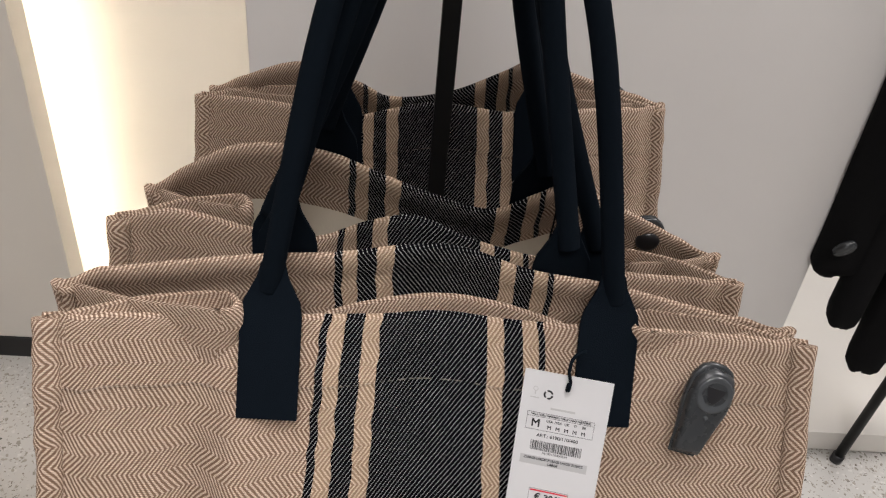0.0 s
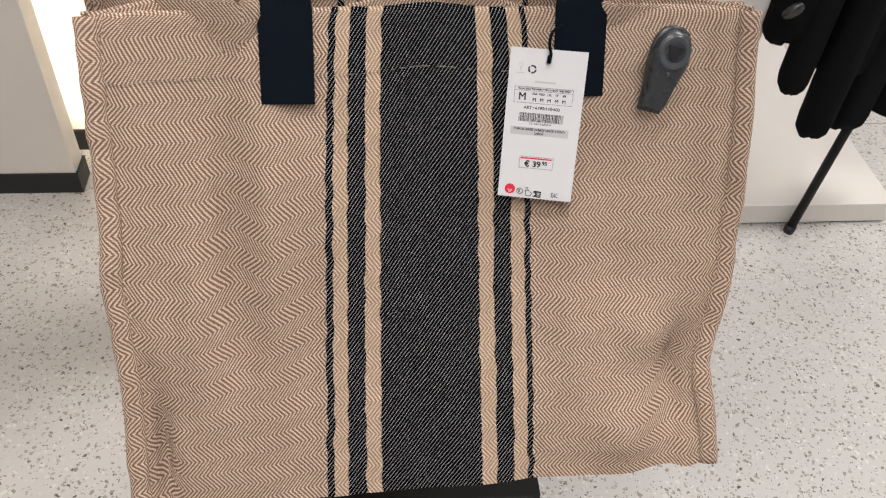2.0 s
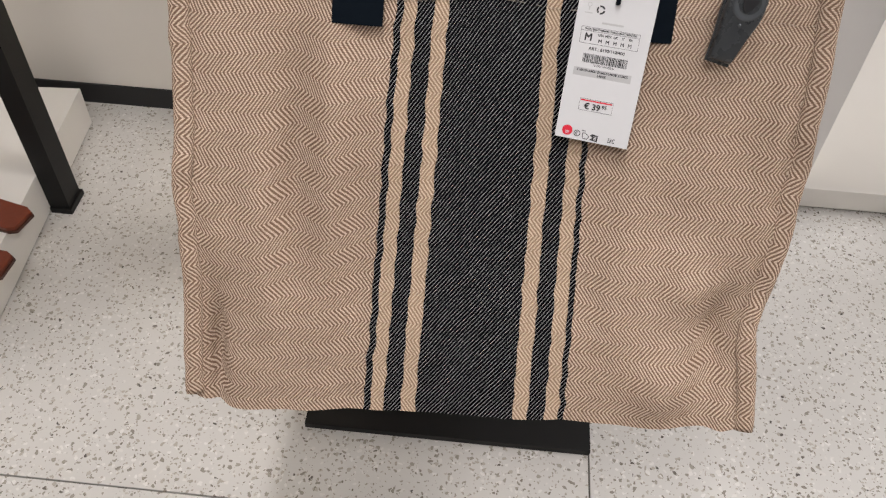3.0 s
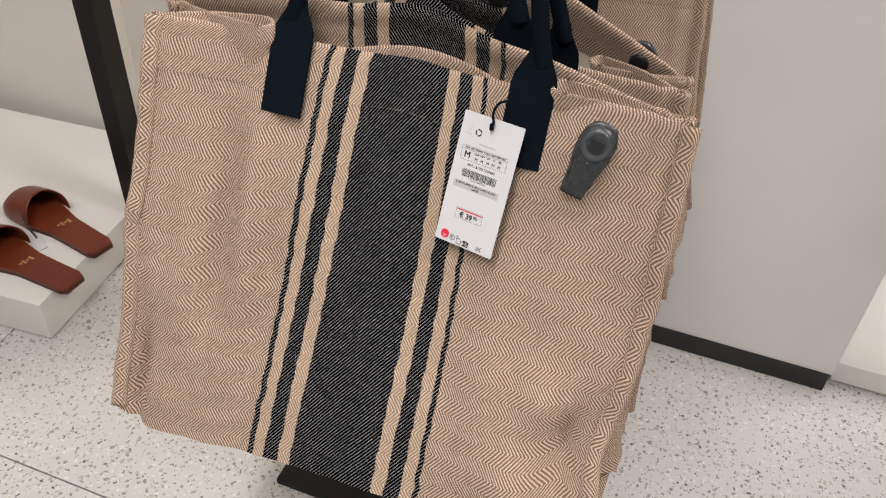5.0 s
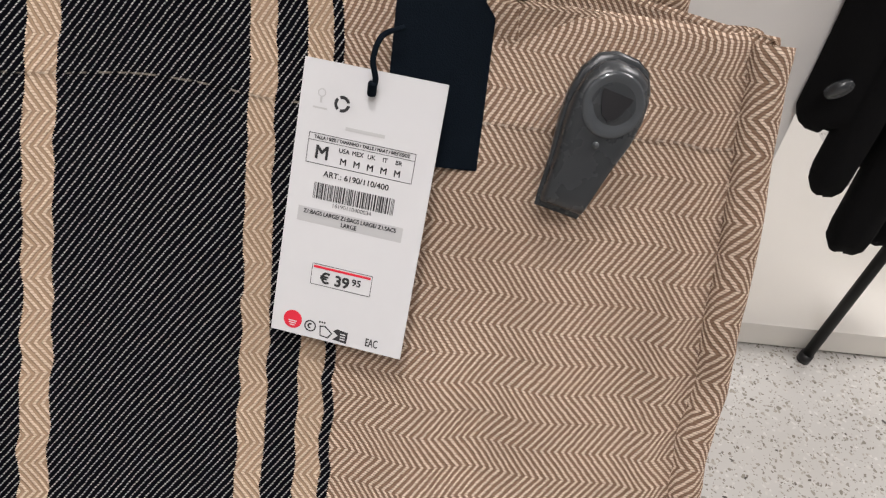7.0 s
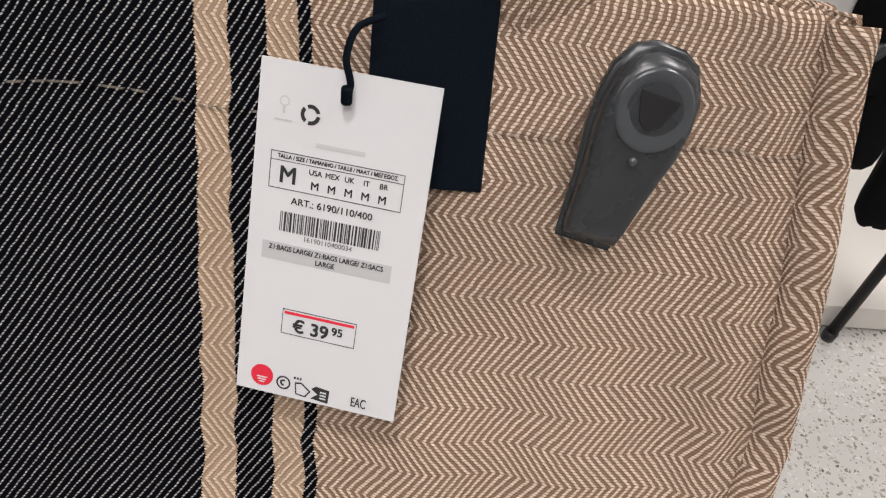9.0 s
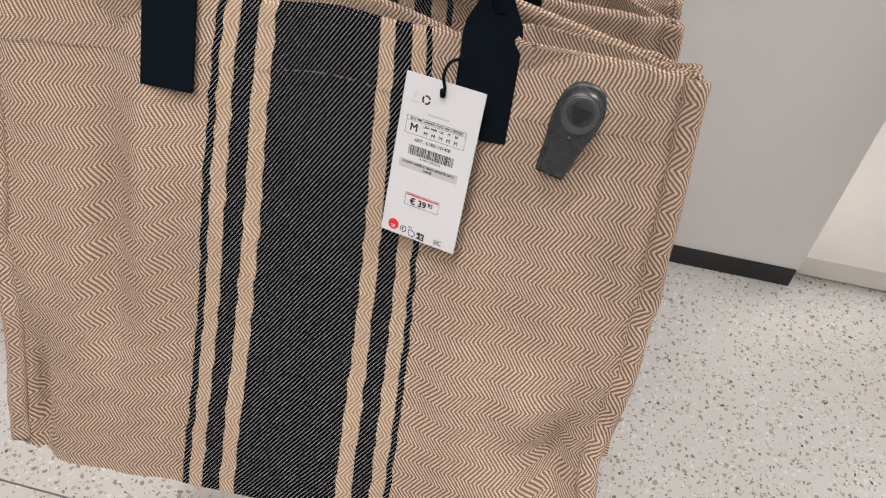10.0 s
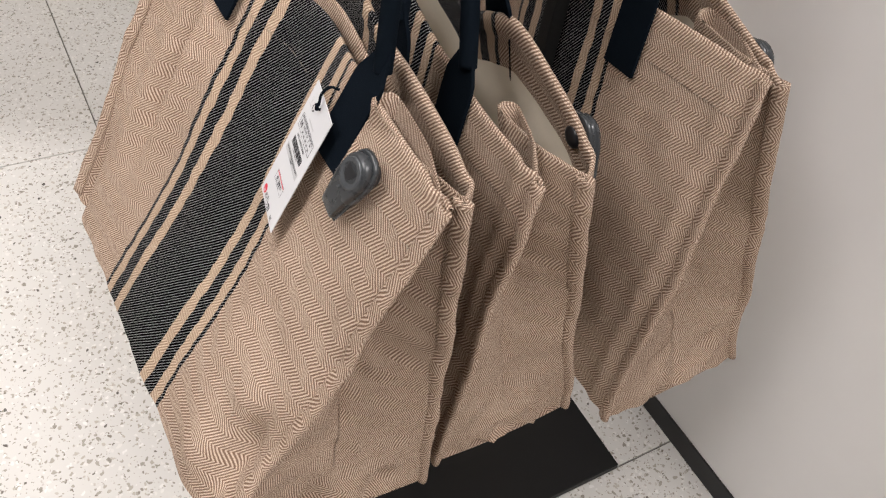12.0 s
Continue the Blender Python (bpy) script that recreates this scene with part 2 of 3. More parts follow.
def curve_at(points, u):
    """A place on a curve through the points, by the share u of its x extent."""
    n = len(points)
    x = points[0][0] + u * (points[-1][0] - points[0][0])
    k = 0
    while k < n - 2 and points[k + 1][0] < x:
        k += 1
    p1, p2 = Vector(points[k]), Vector(points[k + 1])
    p0, p3 = Vector(points[max(k - 1, 0)]), Vector(points[min(k + 2, n - 1)])
    t = (x - p1.x) / max(p2.x - p1.x, 1e-6)
    m1 = (p2 - p0) / max(p2.x - p0.x, 1e-6) * (p2.x - p1.x)
    m2 = (p3 - p1) / max(p3.x - p1.x, 1e-6) * (p2.x - p1.x)
    q = (2 * t ** 3 - 3 * t ** 2 + 1) * p1 + (t ** 3 - 2 * t ** 2 + t) * m1 + (-2 * t ** 3 + 3 * t ** 2) * p2 + (t ** 3 - t ** 2) * m2
    q.x = x
    return q


def tube(path, radius, sides=14, flat=1.0, wide=None):
    """A round bar along the path; flat squeezes it, wide gives each place its own scale."""
    bm = bmesh.new()
    rings = []
    side = None
    for i, p in enumerate(path):
        d = (path[min(i + 1, len(path) - 1)] - path[max(i - 1, 0)]).normalized()
        side = (side - d * side.dot(d)).normalized() if side else d.orthogonal().normalized()
        up = d.cross(side)
        r = radius * (wide[i] if wide else 1)
        rings.append([bm.verts.new(p + r * (side * math.cos(a) + flat * up * math.sin(a))) for a in (2 * math.pi * k / sides for k in range(sides))])
    for a, b in zip(rings, rings[1:]):
        for k in range(sides):
            bm.faces.new((a[k], a[(k + 1) % sides], b[(k + 1) % sides], b[k]))
    bm.faces.new(rings[0][::-1])
    bm.faces.new(rings[-1])
    return smooth_all(bm)


def plate(outline, thick, m, bevel=0.0):
    """A flat piece with the outline (x, y), thick along z, placed by m."""
    bm = bmesh.new()
    face = bm.faces.new([bm.verts.new((x, y, 0)) for x, y in outline])
    made = bmesh.ops.extrude_face_region(bm, geom=[face])
    bmesh.ops.translate(bm, verts=[v for v in made["geom"] if isinstance(v, bmesh.types.BMVert)], vec=(0, 0, thick))
    bmesh.ops.recalc_face_normals(bm, faces=bm.faces[:])
    if bevel:
        bmesh.ops.bevel(bm, geom=bm.edges[:], offset=bevel, segments=2, affect="EDGES", profile=0.7)
    bm.transform(m)
    return bm

# ---- the room ----
RX0, RX1, RY0, RY1, RZ = -3.832, 3.168, -4.04, 2.96, 3.2
floor = tagged(part("floor", box((RX0, RY0, -0.08), (RX1, RY1, -0.006)), JOINT), "grey speckled terrazzo floor in large slabs with thin dark joints", "floor", kind="structure")
tagged(part("ceiling", box((RX0, RY0, RZ), (RX1, RY1, RZ + 0.1)), PAINT), "plain white shop ceiling", "ceiling", kind="structure")
for n, lo, hi in (("wall_west", (RX0 - 0.1, RY0, 0), (RX0, RY1, RZ)), ("wall_east", (RX1, RY0, 0), (RX1 + 0.1, RY1, RZ)),
                  ("wall_south", (RX0, RY0 - 0.1, 0), (RX1, RY0, RZ)), ("wall_north", (RX0, RY1, 0), (RX1, RY1 + 0.1, RZ))):
    tagged(part(n, box(lo, hi), PAINT), "plain white painted shop wall", "wall", kind="structure")

WALL_Y, WALL_END = 0.763, -0.607
tagged(part("wall_partition", box((RX0, WALL_Y, 0.045), (WALL_END, WALL_Y + 0.05, RZ), 0.002), WARM_PAINT), "warm white wall ending at a lit vertical niche", "wall", kind="structure")
tagged(part("wall_pier", box((RX0, 0.702, 0.045), (-0.956, WALL_Y, RZ), 0.002), WARM_PAINT), "grey-white wall pier behind the sandal plinth", "wall", kind="structure")
tagged(part("baseboard", box((RX0, WALL_Y - 0.004, 0), (WALL_END + 0.004, WALL_Y + 0.054, 0.045), 0.001), BASEBOARD), "black baseboard under the warm white wall", "baseboard", kind="structure")
tagged(part("wall_niche", box((WALL_END - 0.12, 0.90, 0.045), (0.3, 0.95, RZ)), WARM_PAINT), "warm white niche wall lit by a hidden strip", "wall", kind="structure")
tagged(part("baseboard", box((WALL_END - 0.12, 0.892, 0), (0.3, 0.95, 0.045)), BASEBOARD), "black baseboard along the niche wall", "baseboard", kind="structure")
led = thing("led_strip_light", (WALL_END - 0.03, 0.815, 0.06), "warm glowing light strip hidden behind the wall's edge", "light strip")
part("diffuser", box((WALL_END - 0.022, 0.8165, 0.06), (WALL_END - 0.006, 0.822, RZ - 0.05), 0.001), GLOW, led)
part("channel", box((WALL_END - 0.025, 0.813, 0.055), (WALL_END - 0.003, 0.8165, RZ - 0.05)), BLACK_STEEL, led)

edge_led = thing("led_strip_light", (-0.235, 0.662, 0.06), "warm glowing light strip hidden behind the panel's edge", "light strip")
part("diffuser", box((-0.242, 0.6635, 0.06), (-0.236, 0.668, RZ - 0.05), 0.001), GLOW, edge_led)
part("channel", box((-0.246, 0.660, 0.055), (-0.225, 0.6635, RZ - 0.05)), BLACK_STEEL, edge_led)

panel = tagged(part("wall_panel", box((-0.247, 0.607, 0.040), (0.549, 0.66, RZ), 0.0015), PAINT), "grey-white display panel standing behind the bags", "wall panel", kind="structure")
tagged(part("baseboard", box((-0.247, 0.604, 0), (0.545, 0.662, 0.040), 0.001), BASEBOARD), "black baseboard under the display panel", "baseboard", kind="structure")

# ---- low plinths ----


def plinth(lo, hi, label, turn=0.0):
    """A low box, turned about its corner at the largest x and the smallest y."""
    t = thing("display_plinth", (lo[0], lo[1], 0), label, "plinth")
    m = pose(hi[0], lo[1], 0, 0, 0, turn) @ Matrix.Translation((-hi[0], -lo[1], 0))
    part("body", box(lo, hi, 0.0012, m), PLINTH, t)
    part("shadow_gap", box((lo[0] + 0.01, lo[1] + 0.01, 0), (hi[0] - 0.01, hi[1] - 0.01, lo[2]), 0, m), BASEBOARD, t)
    return t


plinth((-2.1, 0.185, 0.004), (-0.752, 0.695, 0.086), "low white lacquered display plinth carrying brown sandals", 4.4)
plinth((0.556, 0.632, 0.006), (0.955, 1.55, 0.05), "low white lacquered plinth under the garment rack")

post = thing("display_post", (-0.75, 0.475, 0), "square black steel post standing beside the plinth", "post")
part("upright", box((-0.7725, 0.453, 0.012), (-0.737, 0.499, 2.6), 0.001), BLACK_STEEL, post)
part("foot", box((-0.7715, 0.449, 0), (-0.733, 0.503, 0.012), 0.001), BLACK_STEEL, post)

# ---- bag stand ----
stand = thing("bag_stand", (-0.036, 0.287, 0), "black steel stand with a square base plate and arm", "display stand")
part("base_plate", box((-0.241, 0.078, 0), (0.169, 0.492, 0.012), 0.0012), BLACK_STEEL, stand)
part("pole", box((-0.0255, 0.279, 0.012), (-0.0105, 0.295, 1.12), 0.001), BLACK_STEEL, stand)
part("arm", box((-0.027, 0.02, 1.086), (-0.009, 0.40, 1.104), 0.001), BLACK_STEEL, stand)

# ---- tote bags ----
HEM = 0.044
STRIPE_X = -0.021


def panel_places(top, bottom, dents, nu, nv, seed, facing=1):
    """Rows of places from the bottom edge to the top edge of one side of a bag."""
    rows = []
    for j in range(nv + 1):
        v = j / nv
        row = []
        for i in range(nu + 1):
            u = i / nu
            q = curve_at(bottom, u).lerp(curve_at(top, u), v)
            w = noise.noise((q.x * 11 + seed, q.z * 3.5, seed)) * 0.0085 + noise.noise((q.x * 22 + q.z * 9, q.z * 13, seed + 4)) * 0.0026 + noise.noise((q.x * 48, q.z * 36 - q.x * 20, seed + 9)) * 0.0009
            q.y += w * min(1, (1.02 - v) * 6, 12 * u, 12 * (1 - u))
            edge = max(0.0, 1 - 9 * min(u, 1 - u))
            q.x += edge * 4 * v * (1 - v) * (0.006 * noise.noise((v * 3.1, seed, round(u))) + 0.003 * noise.noise((v * 9, seed + 3, round(u))))
            q.y += edge * 4 * v * (1 - v) * 0.006 * noise.noise((v * 4.3, seed + 8, round(u)))
            rim = min(u, 1 - u) * abs(top[-1][0] - top[0][0])
            q.y += facing * (0.0008 * math.exp(-((rim - 0.0105) / 0.0035) ** 2) - 0.0030 * math.exp(-((rim - 0.022) / 0.007) ** 2))
            for du, dv, ru, rv, dx, dy in dents:
                g = math.exp(-((u - du) / ru) ** 2 - ((v - dv) / rv) ** 2)
                q.x += dx * g
                q.y += dy * g
            row.append(q)
        rows.append(row)
    return rows


def cloth_sheet(rows, inward, thick=0.0034, shift=0.0, lined=True, spread=0.0, drift=0.002):
    """A sheet with an outer cloth face, a rolled top hem and a lined inner face."""
    bm = bmesh.new()
    uv = bm.loops.layers.uv.new("cloth")
    nv, nu = len(rows) - 1, len(rows[0]) - 1
    inward = Vector(inward)
    run = [0.0] * (nv + 1)
    for j in range(nv - 1, -1, -1):
        run[j] = run[j + 1] - (rows[j + 1][nu // 2] - rows[j][nu // 2]).length
    outer = [[bm.verts.new(q) for q in row] for row in rows]
    inner = [[bm.verts.new(q + inward * thick * (1.6 if j > nv - 3 else 1)) for q in row] for j, row in enumerate(rows)]
    ridge = [bm.verts.new(q + inward * thick * 0.8 + Vector((0, 0, 0.0022))) for q in rows[-1]]

    def quad(a, b, c, d, spots, mat):
        f = bm.faces.new((a, b, c, d))
        f.smooth, f.material_index = True, mat
        for loop, s in zip(f.loops, spots):
            loop[uv].uv = s

    span = [0.0]
    for i in range(nu):
        span.append(span[-1] + (rows[nv][i + 1] - rows[nv][i]).length)
    first = rows[nv][0].x - STRIPE_X + shift
    xs = [first + s * (rows[nv][-1].x - rows[nv][0].x) / span[-1] for s in span] if not shift else [shift + s for s in span]
    flip = inward.y > 0 or (abs(inward.y) < 0.1 and inward.x < 0)
    for j in range(nv):
        for i in range(nu):
            a, b = drift * (1 - j / nv), drift * (1 - (j + 1) / nv)
            k, h = 1 / (1 + spread * (1 - j / nv) ** 0.6), 1 / (1 + spread * (1 - (j + 1) / nv) ** 0.6)
            s = (((xs[i] - a) * k, run[j]), ((xs[i + 1] - a) * k, run[j]), ((xs[i + 1] - b) * h, run[j + 1]), ((xs[i] - b) * h, run[j + 1]))
            quad(outer[j][i], outer[j][i + 1], outer[j + 1][i + 1], outer[j + 1][i], s, 0)
            mat = 0 if run[j] > -HEM - 0.006 or not lined else 1
            s2 = tuple((p, -q) for p, q in s)
            quad(inner[j + 1][i], inner[j + 1][i + 1], inner[j][i + 1], inner[j][i], (s2[3], s2[2], s2[1], s2[0]), mat)
    for i in range(nu):
        a, b = xs[i], xs[i + 1]
        quad(outer[nv][i], outer[nv][i + 1], ridge[i + 1], ridge[i], ((a, 0), (b, 0), (b, 0.002), (a, 0.002)), 0)
        quad(ridge[i], ridge[i + 1], inner[nv][i + 1], inner[nv][i], ((a, 0.002), (b, 0.002), (b, 0.004), (a, 0.004)), 0)
    bmesh.ops.recalc_face_normals(bm, faces=bm.faces[:])
    return bm


def seam_mesh(edge, out, seed):
    """The stitched lip that stands out along an upright edge."""
    bm = bmesh.new()
    uv = bm.loops.layers.uv.new("cloth")
    out = Vector(out).normalized()
    rings, sides = [], 16
    run = 0.0
    runs = []
    for i, p in enumerate(edge):
        d = (edge[min(i + 1, len(edge) - 1)] - edge[max(i - 1, 0)]).normalized()
        o = (out - d * out.dot(d)).normalized()
        n = d.cross(o)
        run += (p - edge[max(i - 1, 0)]).length
        runs.append(run)
        k = 1 + 0.14 * noise.noise((run * 60, seed, 0)) + 0.06 * noise.noise((run * 190, seed, 3))
        c = p - o * 0.0024 + n * 0.0012 * noise.noise((run * 45, seed, 7))
        rings.append([bm.verts.new(c + o * 0.0078 * k * math.copysign(abs(math.cos(a)) ** 0.7, math.cos(a)) + n * 0.0040 * k * math.copysign(abs(math.sin(a)) ** 0.8, math.sin(a))) for a in (2 * math.pi * s / sides for s in range(sides))])
    for j in range(len(rings) - 1):
        for s in range(sides):
            f = bm.faces.new((rings[j][s], rings[j][(s + 1) % sides], rings[j + 1][(s + 1) % sides], rings[j + 1][s]))
            f.smooth = True
            for loop, (a, b) in zip(f.loops, ((s, j), (s + 1, j), (s + 1, j + 1), (s, j + 1))):
                loop[uv].uv = (0.4 + a * 0.0024, runs[b])
    for cap in (bm.faces.new(rings[0][::-1]), bm.faces.new(rings[-1])):
        for loop in cap.loops:
            loop[uv].uv = (0.4 + (loop.vert.co.x - edge[0].x), loop.vert.co.y)
    bmesh.ops.recalc_face_normals(bm, faces=bm.faces[:])
    return bm


def gusset_rows(front, back, sign, depth, ns=22):
    """The folded side between two upright edges."""
    rows = []
    nv = len(front) - 1
    for j in range(nv + 1):
        a, b = front[j], back[j]
        d = (a - b).length
        fold = math.sqrt(max((depth / 2) ** 2 - (d / 2) ** 2, 0)) * min(1, (j / nv) * 1.6)
        row = []
        for i in range(ns + 1):
            s = i / ns
            q = a.lerp(b, s)
            tri = 1 - abs(2 * s - 1)
            deep = min(tri / 0.80, 1.0)
            turn = max(0.0, (tri - 0.80) / 0.20)
            q.x -= sign * fold * (0.90 * deep + 0.10 * math.sin(turn * math.pi / 2))
            loop = 0.012 * math.cos(turn * math.pi / 2) * min(1, 5 * s, 5 * (1 - s)) * min(1, fold / 0.02)
            q.y += loop if s < 0.5 else -loop
            q.z += 0.006 * math.sin(math.pi * s) * (j / nv) ** 6
            crease = noise.noise((q.y * 30 + q.z * 12, q.z * 26 - q.y * 20, sign * 5 + depth * 70))
            q.x += sign * math.sin(math.pi * s) * (0.012 * noise.noise((q.y * 14, q.z * 9, sign * 3 + depth * 50)) + 0.026 * (0.22 - abs(crease)) * (1 - 0.7 * j / nv) + 0.003 * crease)
            row.append(q)
        rows.append(row)
    return rows


def strap_patch(bag, at, down, out, name="handle_patch"):
    """The stitched end of a handle: a flat tab that narrows to the strap."""
    y = -down.normalized()
    z = (out - y * out.dot(y)).normalized()
    x = y.cross(z)
    m = Matrix((x, y, z)).transposed().to_4x4()
    m.translation = at + z * 0.0016
    w, n = 0.0185, 0.0074
    outline = [(-w, -0.061), (w, -0.061), (w, 0.004), (w * 0.93, 0.012), (n * 1.25, 0.028), (n, 0.036), (-n, 0.036), (-n * 1.25, 0.028), (-w * 0.93, 0.012), (-w, 0.004)]
    return part(name, plate(outline, 0.0032, m, 0.0008), WEBBING, bag)


def handle(bag, left, right, peak, downs, out, bulge, lead=0.034):
    """One rolled handle over the arm, with its two patches."""
    ends = []
    for at, down in zip((left, right), downs):
        strap_patch(bag, at, down, out)
        ends.append(at - down.normalized() * lead + out * 0.004)
    a, b = ends
    mid_a = a.lerp(peak, 0.45) + Vector(((a.x - peak.x) * bulge, 0, 0.01))
    mid_b = b.lerp(peak, 0.45) + Vector(((b.x - peak.x) * bulge, 0, 0.01))
    near_a, near_b = peak + Vector((-0.028, 0, -0.026)), peak + Vector((0.028, 0, -0.026))
    first = a - (mid_a - a).normalized() * 0.012
    last = b - (mid_b - b).normalized() * 0.012
    path = spline([first, a, mid_a, near_a, peak, near_b, mid_b, b, last], 72)
    grow = [min(1.0, 0.30 + 0.22 * min(i, 72 - i)) for i in range(73)]
    part("handle", tube(path, 0.0070, 14, wide=grow), WEBBING, bag)


def tote_bag(label, f_top, f_bot, b_top, b_bot, peaks, f_dents=(), b_dents=(), fine=1.0, seed=0.0, pocket=False, spread=0.06, bulge_f=0.12, bulge_b=-0.06, straps=((-0.1215, 0.0855), (-0.117, 0.058))):
    base = Vector(f_bot[0]).lerp(Vector(b_bot[-1]), 0.5)
    bag = thing("tote_bag", base, label, "tote bag", "striped tote bags on the stand")
    nu, nv = int(132 * fine), int(72 * fine)
    front = panel_places(f_top, f_bot, f_dents, nu, nv, seed + 1.3)
    back = panel_places(b_top, b_bot, b_dents, nu, nv, seed + 7.9, -1)
    part("front_panel", cloth_sheet(front, (0, 1, 0), spread=spread), (CLOTH, LINING), bag)
    part("back_panel", cloth_sheet(back, (0, -1, 0)), (CLOTH, LINING), bag)
    depth = (Vector(f_bot[-1]) - Vector(b_bot[-1])).length
    for sign, col in ((-1, 0), (1, -1)):
        fe, be = [r[col] for r in front], [r[col] for r in back]
        part("side_gusset", cloth_sheet(gusset_rows(fe, be, sign, depth + 0.01), (-sign, 0, 0), shift=0.5), (CLOTH, LINING), bag)
        part("seam", seam_mesh(fe, (sign, -0.35, 0), seed + sign), CLOTH, bag)
        part("seam", seam_mesh(be, (sign, 0.35, 0), seed + sign + 4), CLOTH, bag)
    low = [[f.lerp(b, 0.035 + 0.93 * s / 10) + Vector((0, 0, -0.001 - 0.006 * math.sin(math.pi * s / 10))) for f, b in zip(front[0], back[0])] for s in range(11)]
    part("bottom_panel", cloth_sheet(low, (0, 0, 1), 0.002, shift=0.7, lined=False), (CLOTH, LINING), bag)
    for rows, out, peak, bulge, pair in ((front, Vector((0, -1, 0.4)), peaks[0], bulge_f, straps[0]), (back, Vector((0, 1, 0.4)), peaks[1], bulge_b, straps[1])):
        if not peak:
            continue
        spots, downs = [], []
        for x in pair:
            i = min(range(nu + 1), key=lambda k: abs(rows[-1][k].x - x))
            spots.append(rows[-1][i].copy())
            downs.append(rows[int(nv * 0.82)][i] - rows[-1][i])
        handle(bag, spots[0], spots[1], Vector(peak), downs, out.normalized(), bulge)
    if pocket:
        row = [curve_at([(-0.098, 0.062, 0.763), (-0.066, 0.064, 0.774), (-0.02, 0.066, 0.7815), (0.022, 0.065, 0.7775), (0.064, 0.062, 0.763)], i / 24) for i in range(25)]
        spots = [q for line in back for q in line]
        sheet = []
        for j in range(7):
            line = [q + Vector((0, 0, -0.075 * (1 - j / 6))) for q in row]
            for q in line:
                q.y = min(spots, key=lambda s: (s.x - q.x) ** 2 + (s.z - q.z) ** 2).y - 0.0105
            sheet.append(line)
        part("inner_pocket", cloth_sheet(sheet, (0, 1, 0), 0.0025, shift=0.3, lined=False), (CLOTH, LINING), bag, "tan inner pocket")
    return bag, front, back


tote_bag("tan herringbone tote bag with black stripes and price tag",
         [(-0.251, 0.018, 0.786), (-0.199, 0.025, 0.783), (-0.142, 0.031, 0.781), (-0.094, 0.037, 0.780), (-0.054, 0.044, 0.777), (-0.02, 0.050, 0.777), (0.013, 0.052, 0.774), (0.060, 0.044, 0.778), (0.130, 0.037, 0.784), (0.213, 0.036, 0.783)],
         [(-0.257, -0.139, 0.434), (-0.240, -0.143, 0.424), (-0.171, -0.143, 0.428), (-0.100, -0.143, 0.441), (-0.024, -0.141, 0.446), (0.060, -0.139, 0.448), (0.146, -0.139, 0.450), (0.220, -0.137, 0.456)],
         [(-0.252, 0.050, 0.787), (-0.221, 0.057, 0.795), (-0.131, 0.066, 0.806), (-0.089, 0.072, 0.806), (-0.016, 0.076, 0.815), (0.038, 0.073, 0.801), (0.092, 0.076, 0.791), (0.150, 0.079, 0.775), (0.190, 0.070, 0.771), (0.208, 0.054, 0.779)],
         [(-0.258, 0.058, 0.425), (-0.1, 0.06, 0.425), (0.1, 0.06, 0.43), (0.226, 0.058, 0.431)],
         ((-0.023, 0.10, 1.112), (-0.018, 0.125, 1.112)),
         f_dents=((1.0, 0.24, 0.08, 0.14, -0.010, 0.010), (0.93, 0.19, 0.035, 0.12, 0.0, 0.017), (0.87, 0.33, 0.05, 0.07, 0.0, -0.008), (0.55, 0.45, 0.45, 0.28, 0.0, 0.009), (0.84, 0.11, 0.06, 0.08, 0.0, -0.010), (0.18, 0.55, 0.03, 0.30, 0, 0.013), (0.245, 0.62, 0.032, 0.28, 0, -0.010), (0.12, 0.45, 0.03, 0.22, 0, -0.006), (0.30, 0.35, 0.03, 0.2, 0, 0.005), (0.80, 0.50, 0.035, 0.25, 0, 0.005), (0.74, 0.30, 0.04, 0.15, 0, -0.006), (0.045, 0.12, 0.016, 0.15, 0.0, 0.020), (0.6, 0.85, 0.05, 0.3, 0, -0.002)),
         seed=2.0, pocket=True, spread=0.22, bulge_f=0.155, bulge_b=0.06)
_, _, open_back = tote_bag("tan herringbone tote bag with black stripes hanging open",
         [(-0.240, 0.118, 0.789), (-0.197, 0.120, 0.794), (-0.148, 0.12, 0.783), (-0.107, 0.12, 0.778), (-0.067, 0.12, 0.795), (-0.036, 0.12, 0.801), (0.0, 0.12, 0.786), (0.05, 0.12, 0.773), (0.12, 0.12, 0.764), (0.198, 0.121, 0.763)],
         [(-0.250, 0.072, 0.440), (0.0, 0.075, 0.437), (0.219, 0.075, 0.440)],
         [(-0.228, 0.163, 0.785), (-0.174, 0.165, 0.820), (-0.138, 0.165, 0.828), (-0.098, 0.165, 0.823), (-0.062, 0.165, 0.808), (-0.024, 0.165, 0.794), (0.019, 0.165, 0.784), (0.05, 0.165, 0.80), (0.073, 0.172, 0.806), (0.114, 0.183, 0.784), (0.155, 0.190, 0.761), (0.184, 0.183, 0.749), (0.197, 0.167, 0.753)],
         [(-0.245, 0.228, 0.432), (0.0, 0.23, 0.430), (0.216, 0.228, 0.434)],
         ((-0.018, 0.15, 1.112), (-0.018, 0.17, 1.112)), fine=0.75, seed=11.0, bulge_f=-0.07, straps=((-0.128, 0.088), (-0.100, 0.050)))
